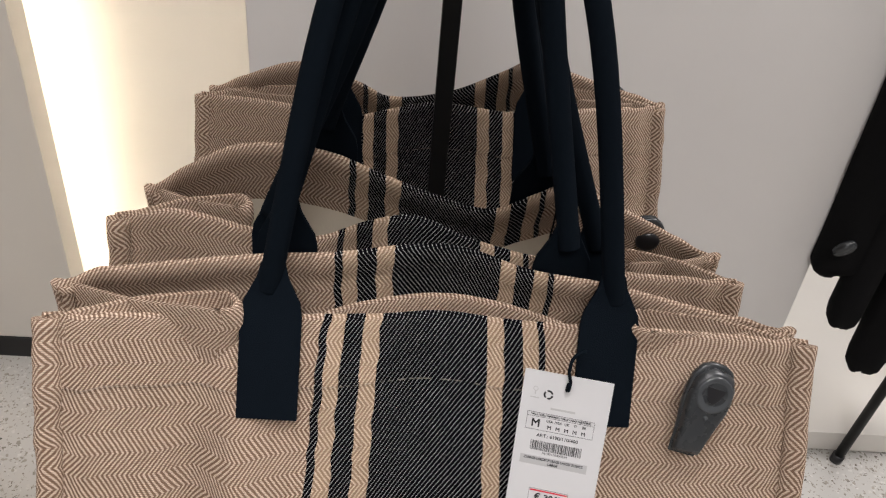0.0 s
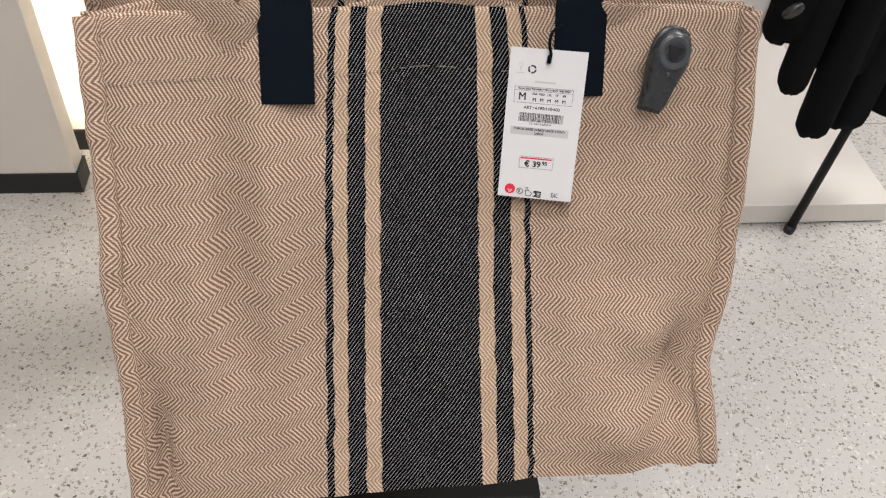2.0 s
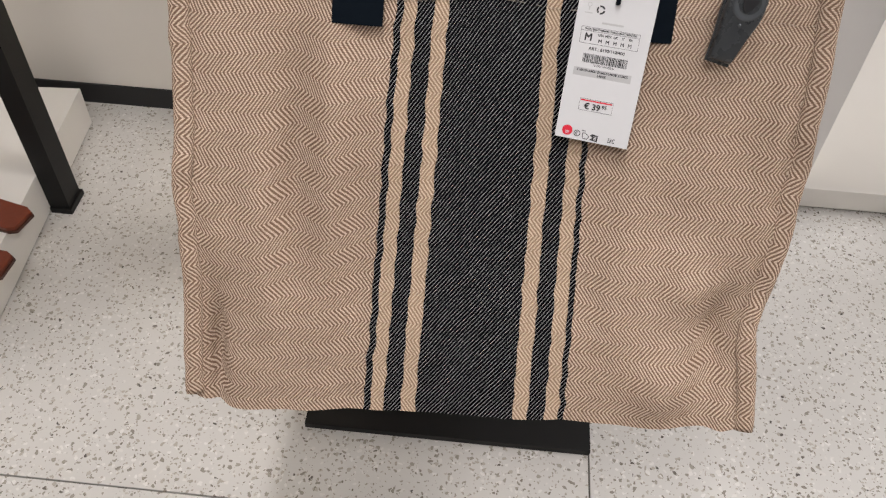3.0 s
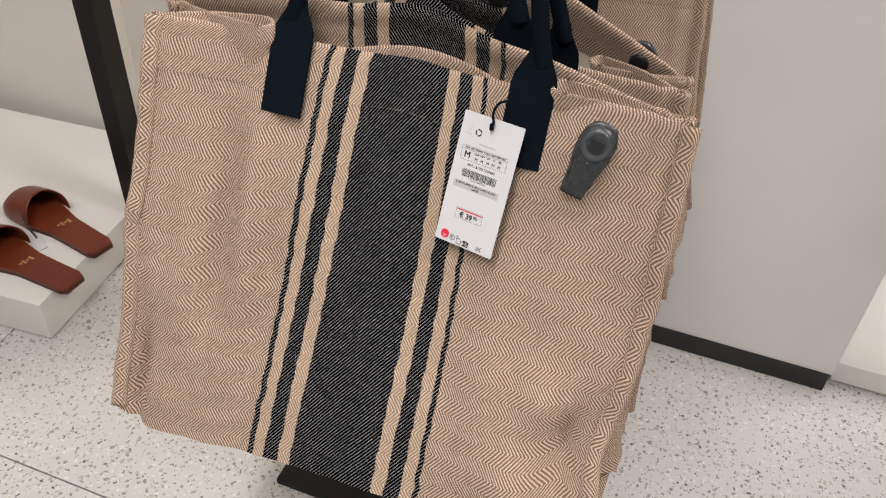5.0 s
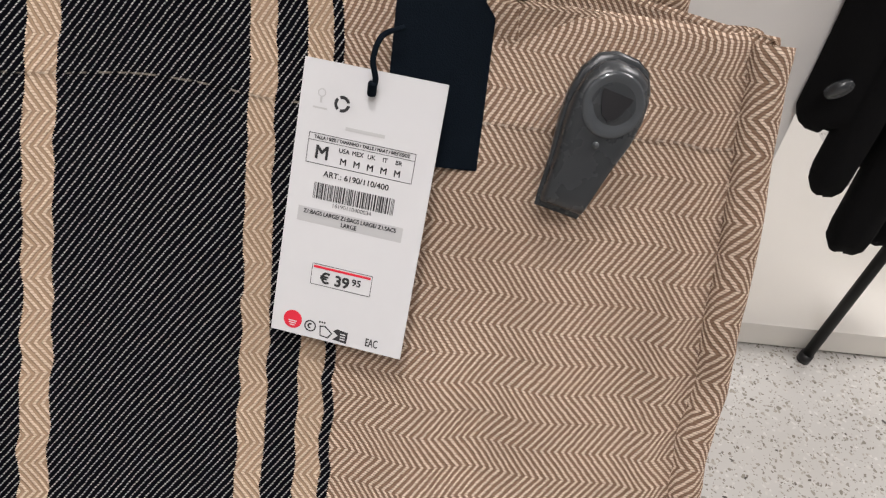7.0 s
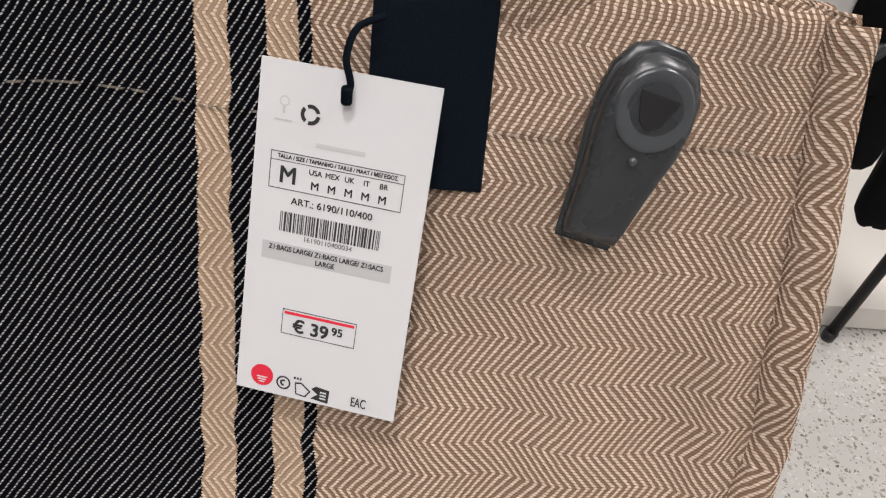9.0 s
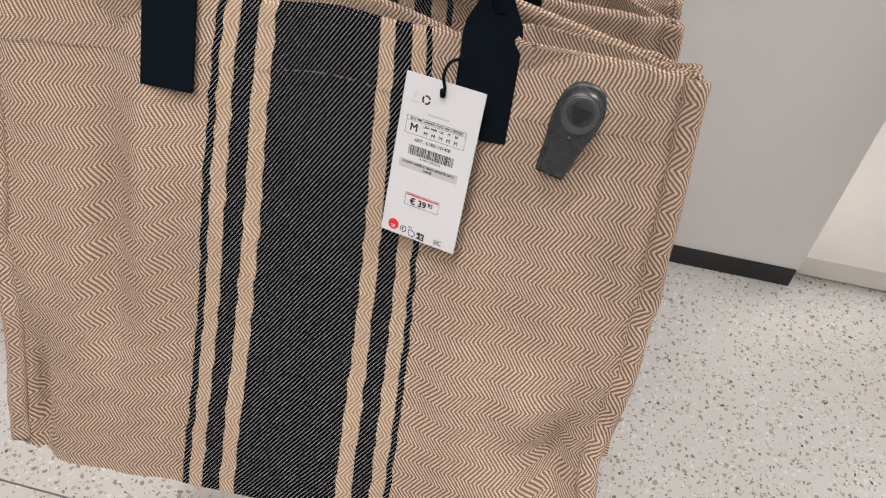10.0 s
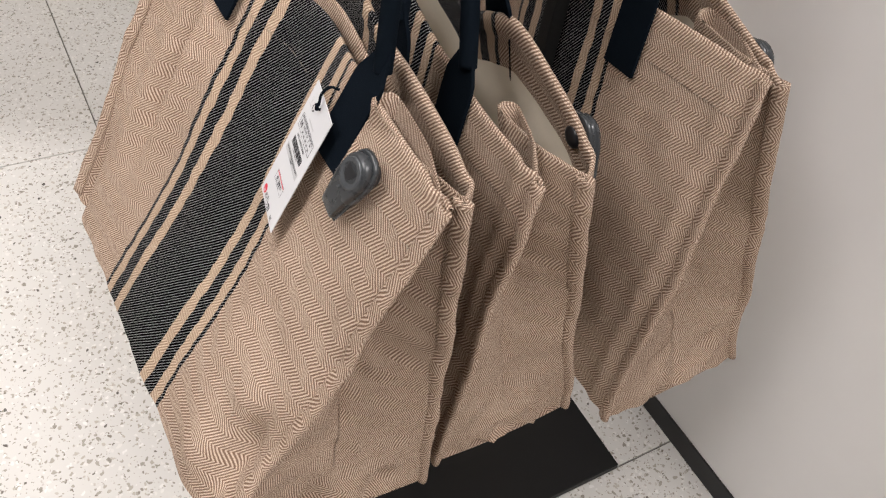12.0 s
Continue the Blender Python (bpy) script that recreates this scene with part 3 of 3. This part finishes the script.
_, _, last_back = tote_bag("tan herringbone tote bag with black stripes before the wall panel",
         [(-0.236, 0.343, 0.770), (-0.160, 0.325, 0.774), (-0.098, 0.308, 0.775), (-0.06, 0.302, 0.788), (-0.029, 0.300, 0.797), (0.004, 0.300, 0.796), (0.040, 0.302, 0.792), (0.113, 0.318, 0.793), (0.182, 0.340, 0.790)],
         [(-0.250, 0.282, 0.395), (0.0, 0.285, 0.40), (0.232, 0.282, 0.395)],
         [(-0.226, 0.355, 0.772), (-0.149, 0.36, 0.801), (-0.093, 0.36, 0.785), (-0.066, 0.36, 0.773), (-0.009, 0.36, 0.783), (0.041, 0.36, 0.808), (0.06, 0.36, 0.818), (0.126, 0.36, 0.802), (0.187, 0.357, 0.786)],
         [(-0.245, 0.458, 0.410), (0.0, 0.46, 0.415), (0.235, 0.458, 0.415)],
         ((-0.018, 0.255, 1.112), (-0.018, 0.33, 1.112)), b_dents=((1.0, 0.24, 0.2, 0.16, -0.006, 0.008), (0.95, 0.1, 0.1, 0.1, 0.0, -0.008)), fine=0.75, seed=23.0, bulge_f=-0.05, straps=((-0.106, 0.064), (-0.120, 0.070)))

# ---- price tag on the first bag ----
TAG_W, TAG_H = 0.0550, 0.1105
tag_x = Vector((0.974, -0.225, 0.045)).normalized()
tag_down = Vector((-0.062, -0.405, -0.912))
tag_down = (tag_down - tag_x * tag_down.dot(tag_x)).normalized()
tag_face = tag_down.cross(tag_x).normalized() * -1
if tag_face.y > 0:
    tag_face = -tag_face
TAG = Matrix((tag_x, -tag_down, tag_face)).transposed().to_4x4()
TAG.translation = Vector((0.0368, 0.0265, 0.7595))

price_tag = thing("price_tag", (0.063, 0.01, 0.75), "white card price tag hanging on the striped tote bag", "price tag")


def tag_place(u, v, lift=0.0):
    return TAG @ Matrix.Translation((u * TAG_W, -v * TAG_H, 0.0006 + lift))


card_rim = [(0, 0), (0, -TAG_H), (TAG_W, -TAG_H), (TAG_W, 0)]
tag_card = part("card", plate(card_rim, 0.0006, TAG), CARD, price_tag)


def bar(name, u0, v0, u1, v1, material, lift=0.00012):
    return part(name, box((0, -(v1 - v0) * TAG_H, 0), ((u1 - u0) * TAG_W, 0, lift), m=tag_place(u0, v0)), material, tag_card)


def outline_box(name, u0, v0, u1, v1, t=0.0002):
    w, h = (u1 - u0) * TAG_W, (v1 - v0) * TAG_H
    bm = bmesh.new()
    for lo, hi in (((0, -t), (w, 0)), ((0, -h), (w, -h + t)), ((0, -h), (t, 0)), ((w - t, -h), (w, 0))):
        a, b = Vector((*lo, 0)), Vector((*hi, 0.00012))
        bmesh.ops.create_cube(bm, size=1, matrix=Matrix.Translation((a + b) / 2) @ Matrix.Diagonal((*(b - a), 1)))
    bm.transform(tag_place(u0, v0))
    return part(name, bm, INK, tag_card)


def writing(name, text, u, v, size, material=INK, squeeze=1.0, heavy=0.0):
    """One printed line, centred on (u, v); size is the letters' height in metres."""
    curve = bpy.data.curves.new(name, "FONT")
    curve.body, curve.size, curve.align_x, curve.align_y = text, size / 0.70, "CENTER", "CENTER"
    helper = bpy.data.objects.new(name, curve)
    scene.collection.objects.link(helper)
    mesh = bpy.data.meshes.new_from_object(helper.evaluated_get(bpy.context.evaluated_depsgraph_get()))
    bpy.data.objects.remove(helper)
    bpy.data.curves.remove(curve)
    mesh.transform(tag_place(u, v, 0.00015) @ Matrix.Diagonal((squeeze, 1, 1, 1)))
    if heavy:
        bm = bmesh.new()
        for k, (dx, dy) in enumerate(((0, 0), (heavy, 0), (0, heavy), (heavy, heavy))):
            other = mesh.copy()
            other.transform(Matrix.Translation(TAG.to_3x3() @ Vector((dx - heavy / 2, dy - heavy / 2, k * 0.00004))))
            bm.from_mesh(other)
            bpy.data.meshes.remove(other)
        bm.to_mesh(mesh)
        bm.free()
    mesh.materials.clear()
    mesh.materials.append(material)
    ob = new(name, mesh)
    ob.parent = tag_card
    return ob


def ring(name, u, v, r, hole, material, turn=math.tau, begin=0.0):
    bm = bmesh.new()
    n = 28
    rows = [[bm.verts.new((q * math.cos(begin + turn * k / n), q * math.sin(begin + turn * k / n), 0.00013)) for k in range(n + 1)] for q in (max(hole, 1e-5), r)]
    for k in range(n):
        bm.faces.new((rows[0][k], rows[1][k], rows[1][k + 1], rows[0][k + 1]))
    bm.transform(tag_place(u, v))
    return part(name, bm, material, tag_card)


ring("hole", 0.499, 0.07, 0.0013, 0.0, INK)
ring("recycling_mark", 0.301, 0.133, 0.0031, 0.0019, INK, 1.7, 0.3)
ring("recycling_mark", 0.301, 0.133, 0.0031, 0.0019, INK, 1.7, 2.4)
ring("recycling_mark", 0.301, 0.133, 0.0031, 0.0019, INK, 1.7, 4.5)
ring("tree_mark", 0.15, 0.108, 0.0016, 0.0012, PALE_INK)
bar("tree_mark", 0.143, 0.122, 0.157, 0.142, PALE_INK)
bar("print_bar", 0.10, 0.157, 0.20, 0.163, PALE_INK)
bar("print_bar", 0.348, 0.206, 0.628, 0.218, PALE_INK)
outline_box("size_box", 0.097, 0.247, 0.864, 0.353)
bar("rule", 0.097, 0.2715, 0.864, 0.273, INK)
writing("heading", "TALLA / SIZE / TAMANHO / TAILLE / MAAT / ΜΕΓΕΘΟΣ", 0.482, 0.260, 0.00125, squeeze=0.86, heavy=0.00012)
writing("size_letter", "M", 0.206, 0.313, 0.0052, heavy=0.0003)
for k, country in enumerate(("USA", "MEX", "UK", "IT", "BR")):
    writing("country", country, 0.363 + k * 0.0977, 0.291, 0.0017, squeeze=0.95, heavy=0.00008)
    writing("country_size", "M", 0.366 + k * 0.0970, 0.329, 0.0025, heavy=0.00012)
writing("article", "ART.: 6190/110/400", 0.475, 0.383, 0.0022, squeeze=1.02, heavy=0.0001)
rng = random.Random(4)
u = 0.183
while u < 0.77:
    w = rng.choice((0.004, 0.004, 0.008, 0.012))
    bar("barcode_bar", u, 0.417, u + w, 0.475, INK)
    u += w + rng.choice((0.004, 0.006, 0.009))
writing("barcode_number", "16190110400034", 0.474, 0.488, 0.0016, squeeze=1.0)
bar("grey_band", 0.09, 0.512, 0.86, 0.566, plain("pale_band", (0.43, 0.43, 0.435), 0.6, grain=0.02), 0.00006)
writing("category_line", "Z1:BAGS LARGE/ Z1:BAGS LARGE/ Z1:SACS", 0.472, 0.527, 0.00165, squeeze=0.84, heavy=0.00012)
writing("category_line", "LARGE", 0.472, 0.551, 0.00165, squeeze=0.9, heavy=0.00012)
outline_box("price_box", 0.250, 0.711, 0.703, 0.791)
bar("red_rule", 0.262, 0.718, 0.690, 0.7265, RED_INK)
writing("price", "€ 39", 0.430, 0.762, 0.0043, squeeze=1.02, heavy=0.00034)
writing("price_cents", "95", 0.592, 0.752, 0.0027, heavy=0.0002)
ring("red_mark", 0.159, 0.944, 0.0039, 0.0, RED_INK)
for k in range(3):
    part("mark_bar", box((-0.0018 + k * 0.0004, -0.0003, 0.00014), (0.0018 - k * 0.0004, 0.0001, 0.00022), m=tag_place(0.159, 0.949 + k * 0.008)), CARD, tag_card)
ring("round_mark", 0.297, 0.954, 0.0025, 0.0019, INK)
ring("round_mark", 0.297, 0.954, 0.0012, 0.0005, INK, 4.0, 1.0)
part("label_mark", plate([(0.0, 0.0), (0.0035, -0.0004), (0.0052, 0.0022), (0.0018, 0.0048), (-0.0006, 0.0044)], 0.0001, tag_place(0.378, 0.984)), INK, tag_card)
part("label_mark", plate([(0.0004, 0.0005), (0.0032, 0.0002), (0.0045, 0.0021), (0.0017, 0.0042), (0.0, 0.0039)], 0.0002, tag_place(0.378, 0.984)), CARD, tag_card)
part("bin_mark", plate([(0.0, 0.0), (0.0060, -0.0006), (0.0062, 0.0042), (0.0015, 0.0048), (0.0, 0.0036), (0.0022, 0.0020)], 0.0001, tag_place(0.475, 0.986)), INK, tag_card)
for k in range(3):
    part("bin_mark", box((0.0031, 0.0006 + k * 0.0011, 0), (0.0052, 0.0011 + k * 0.0011, 0.0002), m=tag_place(0.475, 0.986)), CARD, tag_card)
for k in range(3):
    bar("small_print", 0.36 + k * 0.018, 0.926, 0.372 + k * 0.018, 0.933, INK)
writing("mark_letters", "EAC", 0.772, 0.966, 0.0034, squeeze=0.58, heavy=0.00012)

hole = tag_place(0.499, 0.07).translation
part("cord", tube(spline([hole - tag_face * 0.002, hole + tag_face * 0.0025, hole + Vector((0.0006, -0.0015, 0.006)), hole + Vector((-0.0010, 0.001, 0.013)), hole + Vector((0.0015, 0.0065, 0.0195)), hole + Vector((0.009, 0.010, 0.022))], 24), 0.0011, 8), WEBBING, price_tag)
part("knot", tube(spline([hole + tag_face * 0.003 + Vector((0.0003, 0, -0.001)), hole + tag_face * 0.0032 + Vector((0.0004, 0, 0.004))], 8), 0.0017, 8), WEBBING, price_tag)

# ---- grey security tags clipped to the bags ----


def security_tag(m, label):
    """A drop-shaped plastic clip; its tip lies at the origin and its head up y, facing z."""
    t = thing("security_tag", m.translation, label, "security tag", "security tags on the bags")
    m = m @ Matrix.Diagonal((1, 1, 0.82, 1))
    right = [(0.0085, 0.0), (0.0092, 0.003), (0.0112, 0.020), (0.0137, 0.033), (0.0143, 0.042), (0.0132, 0.051), (0.0095, 0.0575), (0.004, 0.0602)]
    rim = right + [(-x, y) for x, y in reversed(right)]

    def shell(levels):
        bm = bmesh.new()
        rings = [[bm.verts.new((x * s, 0.030 + (y - 0.030) * s, z - 0.004 * max(0, 1 - y / 0.03) * (z > 0.004))) for x, y in rim] for s, z in levels]
        n = len(rim)
        for a, b in zip(rings, rings[1:]):
            for k in range(n):
                bm.faces.new((a[k], a[(k + 1) % n], b[(k + 1) % n], b[k]))
        bm.faces.new(rings[0][::-1])
        bm.faces.new(rings[-1])
        bm.transform(m)
        return smooth_all(bm)

    part("base", shell(((0.98, 0.0), (1.03, 0.0012), (1.03, 0.0046), (0.99, 0.0056), (0.90, 0.0058))), TAG_GREY, t)
    part("body", shell(((0.93, 0.0050), (0.945, 0.0062), (0.94, 0.0095), (0.91, 0.0120), (0.84, 0.0136), (0.66, 0.0142))), TAG_GREY, t)
    bm = bmesh.new()
    n = 28
    prof = ((0.0, 0.0130), (0.0030, 0.0131), (0.0062, 0.0135), (0.0085, 0.0143), (0.0102, 0.0149), (0.0110, 0.0146), (0.0114, 0.0138), (0.0115, 0.0118))
    rows = [[bm.verts.new((r * math.cos(math.tau * k / n), 0.0435 + r * math.sin(math.tau * k / n) * 1.05, z)) for k in range(n)] for r, z in prof[1:]]
    for a, b in zip(rows, rows[1:]):
        for k in range(n):
            bm.faces.new((a[k], b[k], b[(k + 1) % n], a[(k + 1) % n]))
    bm.faces.new(rows[0])
    bm.transform(m)
    part("lens_disc", smooth_all(bm), TAG_DISC, t, "clear grey raised disc")
    part("wedge", plate([(-0.0060, 0.0480), (0.0060, 0.0480), (0.0056, 0.0455), (0.0030, 0.0395), (0, 0.0375), (-0.0030, 0.0395), (-0.0056, 0.0455)], 0.0012, m @ Matrix.Translation((0, 0, 0.0134)), 0.0003), TAG_DARK, t, "dark triangular wedge")
    part("button", tube([m @ Vector((0, 0.0285, 0.0125)), m @ Vector((0, 0.0285, 0.0148))], 0.0012, 12), TAG_DISC, t)
    part("pin_head", tube(spline([m @ Vector((0, 0.0435, -0.0045)), m @ Vector((0, 0.0435, -0.008)), m @ Vector((0, 0.0435, -0.0115))], 4), 0.0095, 20, wide=[1, 1, 1, 0.9, 0.6]), TAG_DARK, t, "black round pin head inside the bag")
    return t


def clip_pose(tip, up, out):
    y = Vector(up).normalized()
    z = (Vector(out) - y * Vector(out).dot(y)).normalized()
    m = Matrix((y.cross(z), y, z)).transposed().to_4x4()
    m.translation = tip
    return m


slope = Vector((0, 0.41, 0.91))
security_tag(clip_pose((0.136, -0.0055, 0.7265), slope * 0.97 + Vector((0.25, 0, 0)), (0.05, -0.91, 0.41)), "dark grey plastic security tag clipped to the front bag")


def behind(rows, x, z):
    """The place on a bag's back nearest to (x, z)."""
    return min((q for row in rows for q in row), key=lambda q: (q.x - x) ** 2 + (q.z - z) ** 2) + Vector((0, 0.0012, 0))


for rows, tip, head, label in ((open_back, (0.166, 0.712), (0.146, 0.762), "dark grey plastic security tag behind an open bag"),
                               (last_back, (0.160, 0.742), (0.140, 0.790), "dark grey plastic security tag by the wall panel")):
    a, b = behind(rows, *tip), behind(rows, *head)
    security_tag(clip_pose(a, b - a, (0.1, 1.0, 0.1)), label)

# ---- brown sandals on the plinth ----
PLINTH_TOP = 0.086


def sandal(heel, toe, side, label):
    """A flat mule: sole, footbed and a broad strap over the toes."""
    heel, toe = Vector((*heel, PLINTH_TOP)), Vector((*toe, PLINTH_TOP))
    x = (toe - heel).normalized()
    y = Vector((0, 0, 1)).cross(x)
    m = Matrix((x, y, Vector((0, 0, 1)))).transposed().to_4x4()
    m.translation = heel
    L = (toe - heel).length
    t = thing("sandal", heel, label, "sandal", "brown leather sandals on the plinth")
    half = [(0.0, 0.020), (0.012, 0.0265), (0.25, 0.0275), (0.42, 0.029), (0.60, 0.0385), (0.75, 0.0425), (0.88, 0.040), (0.965, 0.029), (1.0, 0.012)]
    rim = [(f * L if f > 0.02 else f, w + side * 0.005 * f) for f, w in half] + [(f * L if f > 0.02 else f, -w + side * 0.005 * f) for f, w in reversed(half)]
    part("sole", plate(rim, 0.006, m, 0.001), LEATHER_DARK, t)
    inner = [(a * 0.985 + 0.002, b * 0.97) for a, b in rim]
    part("footbed", plate(inner, 0.007, m @ Matrix.Translation((0, 0, 0.0055)), 0.0016), LEATHER, t)
    bm = bmesh.new()
    nu, nv = 16, 22
    layers = []
    for lift in (0.0, 0.0024):
        rows = []
        for i in range(nu + 1):
            s = i / nu
            row = []
            for k in range(nv + 1):
                a = math.pi * k / nv
                # the opening is cut back over the instep
                f = (0.585 + 0.05 * math.sin(a) ** 2) * (1 - s) + 1.005 * s
                w = 0.0425 if f < 0.8 else 0.0425 * math.sqrt(max(0.02, 1 - ((f - 0.8) / 0.215) ** 2))
                rise = (0.042 * (1 - s) ** 0.7 + 0.014) * (1 if s < 0.75 else 1 - (s - 0.75) * 1.8)
                row.append(bm.verts.new((f * L, (w + lift) * math.cos(a) + side * 0.005 * f, 0.006 + (rise + lift) * math.sin(a) ** 0.8)))
            rows.append(row)
        layers.append(rows)
    for rows, turn in zip(layers, (True, False)):
        for i in range(nu):
            for k in range(nv):
                q = (rows[i][k], rows[i + 1][k], rows[i + 1][k + 1], rows[i][k + 1])
                bm.faces.new(q[::-1] if turn else q)
    lo, hi = layers
    for k in range(nv):
        bm.faces.new((lo[0][k], lo[0][k + 1], hi[0][k + 1], hi[0][k]))
        bm.faces.new((lo[nu][k + 1], lo[nu][k], hi[nu][k], hi[nu][k + 1]))
    bmesh.ops.recalc_face_normals(bm, faces=bm.faces[:])
    bm.transform(m)
    part("strap", smooth_all(bm), LEATHER, t)
    for k in range(4):
        part("print_bar", box((0.41 * L + (k % 2) * 0.004 + k * 0.001, -0.014 + k * 0.0068, 0.0126), (0.41 * L + 0.012 - (k % 2) * 0.003 + k * 0.001, -0.0095 + k * 0.0068, 0.0130), m=m), GOLD, t, "gold printed bar")
    return t


for dx in (-0.012, -0.337):
    sandal((-0.712 + dx - 0.05 * (dx < -0.1), 0.246), (-0.975 + dx - 0.05 * (dx < -0.1), 0.268), -1, "brown leather mule sandal near the plinth's edge")
    sandal((-0.727 + dx - 0.05 * (dx < -0.1), 0.340), (-0.982 + dx - 0.05 * (dx < -0.1), 0.405), 1, "brown leather mule sandal tied to its pair")
    card = thing("sandal_card", (-0.848 + dx, 0.311, PLINTH_TOP), "small white card tag lying between the sandals", "card tag")
    part("card", box((-0.018, -0.012, 0.0), (0.018, 0.012, 0.0008), m=pose(-0.850 + dx - 0.05 * (dx < -0.1), 0.310, PLINTH_TOP + 0.0022, 4, 3, -32)), CARD, card)
    part("cord", tube(spline([(-0.862 + dx - 0.05 * (dx < -0.1), 0.322, PLINTH_TOP + 0.004), (-0.885 + dx - 0.05 * (dx < -0.1), 0.330, PLINTH_TOP + 0.018), (-0.900 + dx - 0.05 * (dx < -0.1), 0.338, PLINTH_TOP + 0.034)], 16), 0.002, 8), INK, card)

# ---- garment rack ----
rack = thing("garment_rack", (0.75, 0.613, 0), "slim black steel garment rack with hanging clothes", "garment rack")
part("leg", tube([Vector((0.75, 0.613, 0.006)), Vector((0.765, 0.613, 0.2)), Vector((0.86, 0.613, 1.42))], 0.0085, 16), BLACK_STEEL, rack)
part("rubber_foot", tube([Vector((0.749, 0.613, 0.0)), Vector((0.7505, 0.613, 0.016))], 0.0105, 16), TAG_DARK, rack)
part("rail", tube([Vector((0.50, 0.613, 1.40)), Vector((1.30, 0.613, 1.40))], 0.0085, 16), BLACK_STEEL, rack)
part("leg", tube([Vector((1.30, 0.613, 0.0)), Vector((1.26, 0.613, 1.42))], 0.0085, 16), BLACK_STEEL, rack)


def cloth_roll(x, y, low, rx, ry, seed, top=1.30, lean=0.0):
    """A hanging length of cloth with soft folds and a rounded lower end."""
    bm = bmesh.new()
    rings, sides, n = [], 22, 34
    for i in range(n + 1):
        s = i / n
        z = low + (top - low) * s ** 1.4
        end = min(1.0, math.sqrt(max(0.05, 1 - (1 - min(1, (z - low) / 0.03)) ** 2)))
        ring_ = []
        for k in range(sides):
            a = math.tau * k / sides
            f = 1 + 0.16 * noise.noise((math.cos(a) * 1.6 + seed, math.sin(a) * 1.6, z * 3)) + 0.05 * noise.noise((math.cos(a) * 4, math.sin(a) * 4 + seed, z * 9))
            ring_.append(bm.verts.new((x + lean * (z - low) + rx * f * end * math.cos(a), y + ry * f * end * math.sin(a), z + 0.012 * noise.noise((a, seed, 2)) * (1 - s))))
        rings.append(ring_)
    for a, b in zip(rings, rings[1:]):
        for k in range(sides):
            bm.faces.new((a[k], a[(k + 1) % sides], b[(k + 1) % sides], b[k]))
    bm.faces.new(rings[0][::-1])
    bm.faces.new(rings[-1])
    return smooth_all(bm)


def garment(label, pieces):
    x, y = pieces[0][1], pieces[0][2]
    t = thing("black_garment", (x, y, 1.3), label, "garment", "black garments on the rack")
    for name, *size in pieces:
        part(name, cloth_roll(*size), KNIT, t)
    part("hanger", tube(spline([(x - 0.02, y, 1.28), (x, y, 1.34), (x + 0.005, 0.613, 1.412), (x + 0.012, 0.626, 1.40)], 20), 0.003, 8), BLACK_STEEL, t)
    return t


first = garment("black wool coat hanging with folded sleeves", (("body", 0.590, 0.60, 0.425, 0.050, 0.040, 1.0), ("sleeve", 0.608, 0.575, 0.345, 0.025, 0.024, 2.0)))
part("button_tag", tube([Vector((0.553, 0.552, 0.50)), Vector((0.5545, 0.559, 0.50))], 0.016, 20, flat=0.55), TAG_GREY, first, "grey plastic disc")
garment("black wool coat with a long hanging sleeve", (("body", 0.700, 0.615, 0.36, 0.075, 0.045, 3.0), ("sleeve", 0.672, 0.572, 0.262, 0.030, 0.027, 4.0)))
garment("black wool coat with a plain straight hem", (("body", 0.740, 0.600, 0.258, 0.034, 0.032, 5.0), ("sleeve", 0.86, 0.61, 0.275, 0.085, 0.045, 6.0)))

# ---- floor slabs ----
slab_mesh = None
for i in range(7):
    for k in range(7):
        if slab_mesh is None:
            slab = part("slab", box((0.00125, 0.00125, -0.02), (0.99875, 0.99875, 0.0), 0.0004, segments=1), FLOOR, floor)
            slab_mesh = slab.data
        else:
            slab = new("slab", slab_mesh)
            slab.parent = floor
        slab.matrix_basis = Matrix.Translation((RX0 + i, RY0 + k, 0))
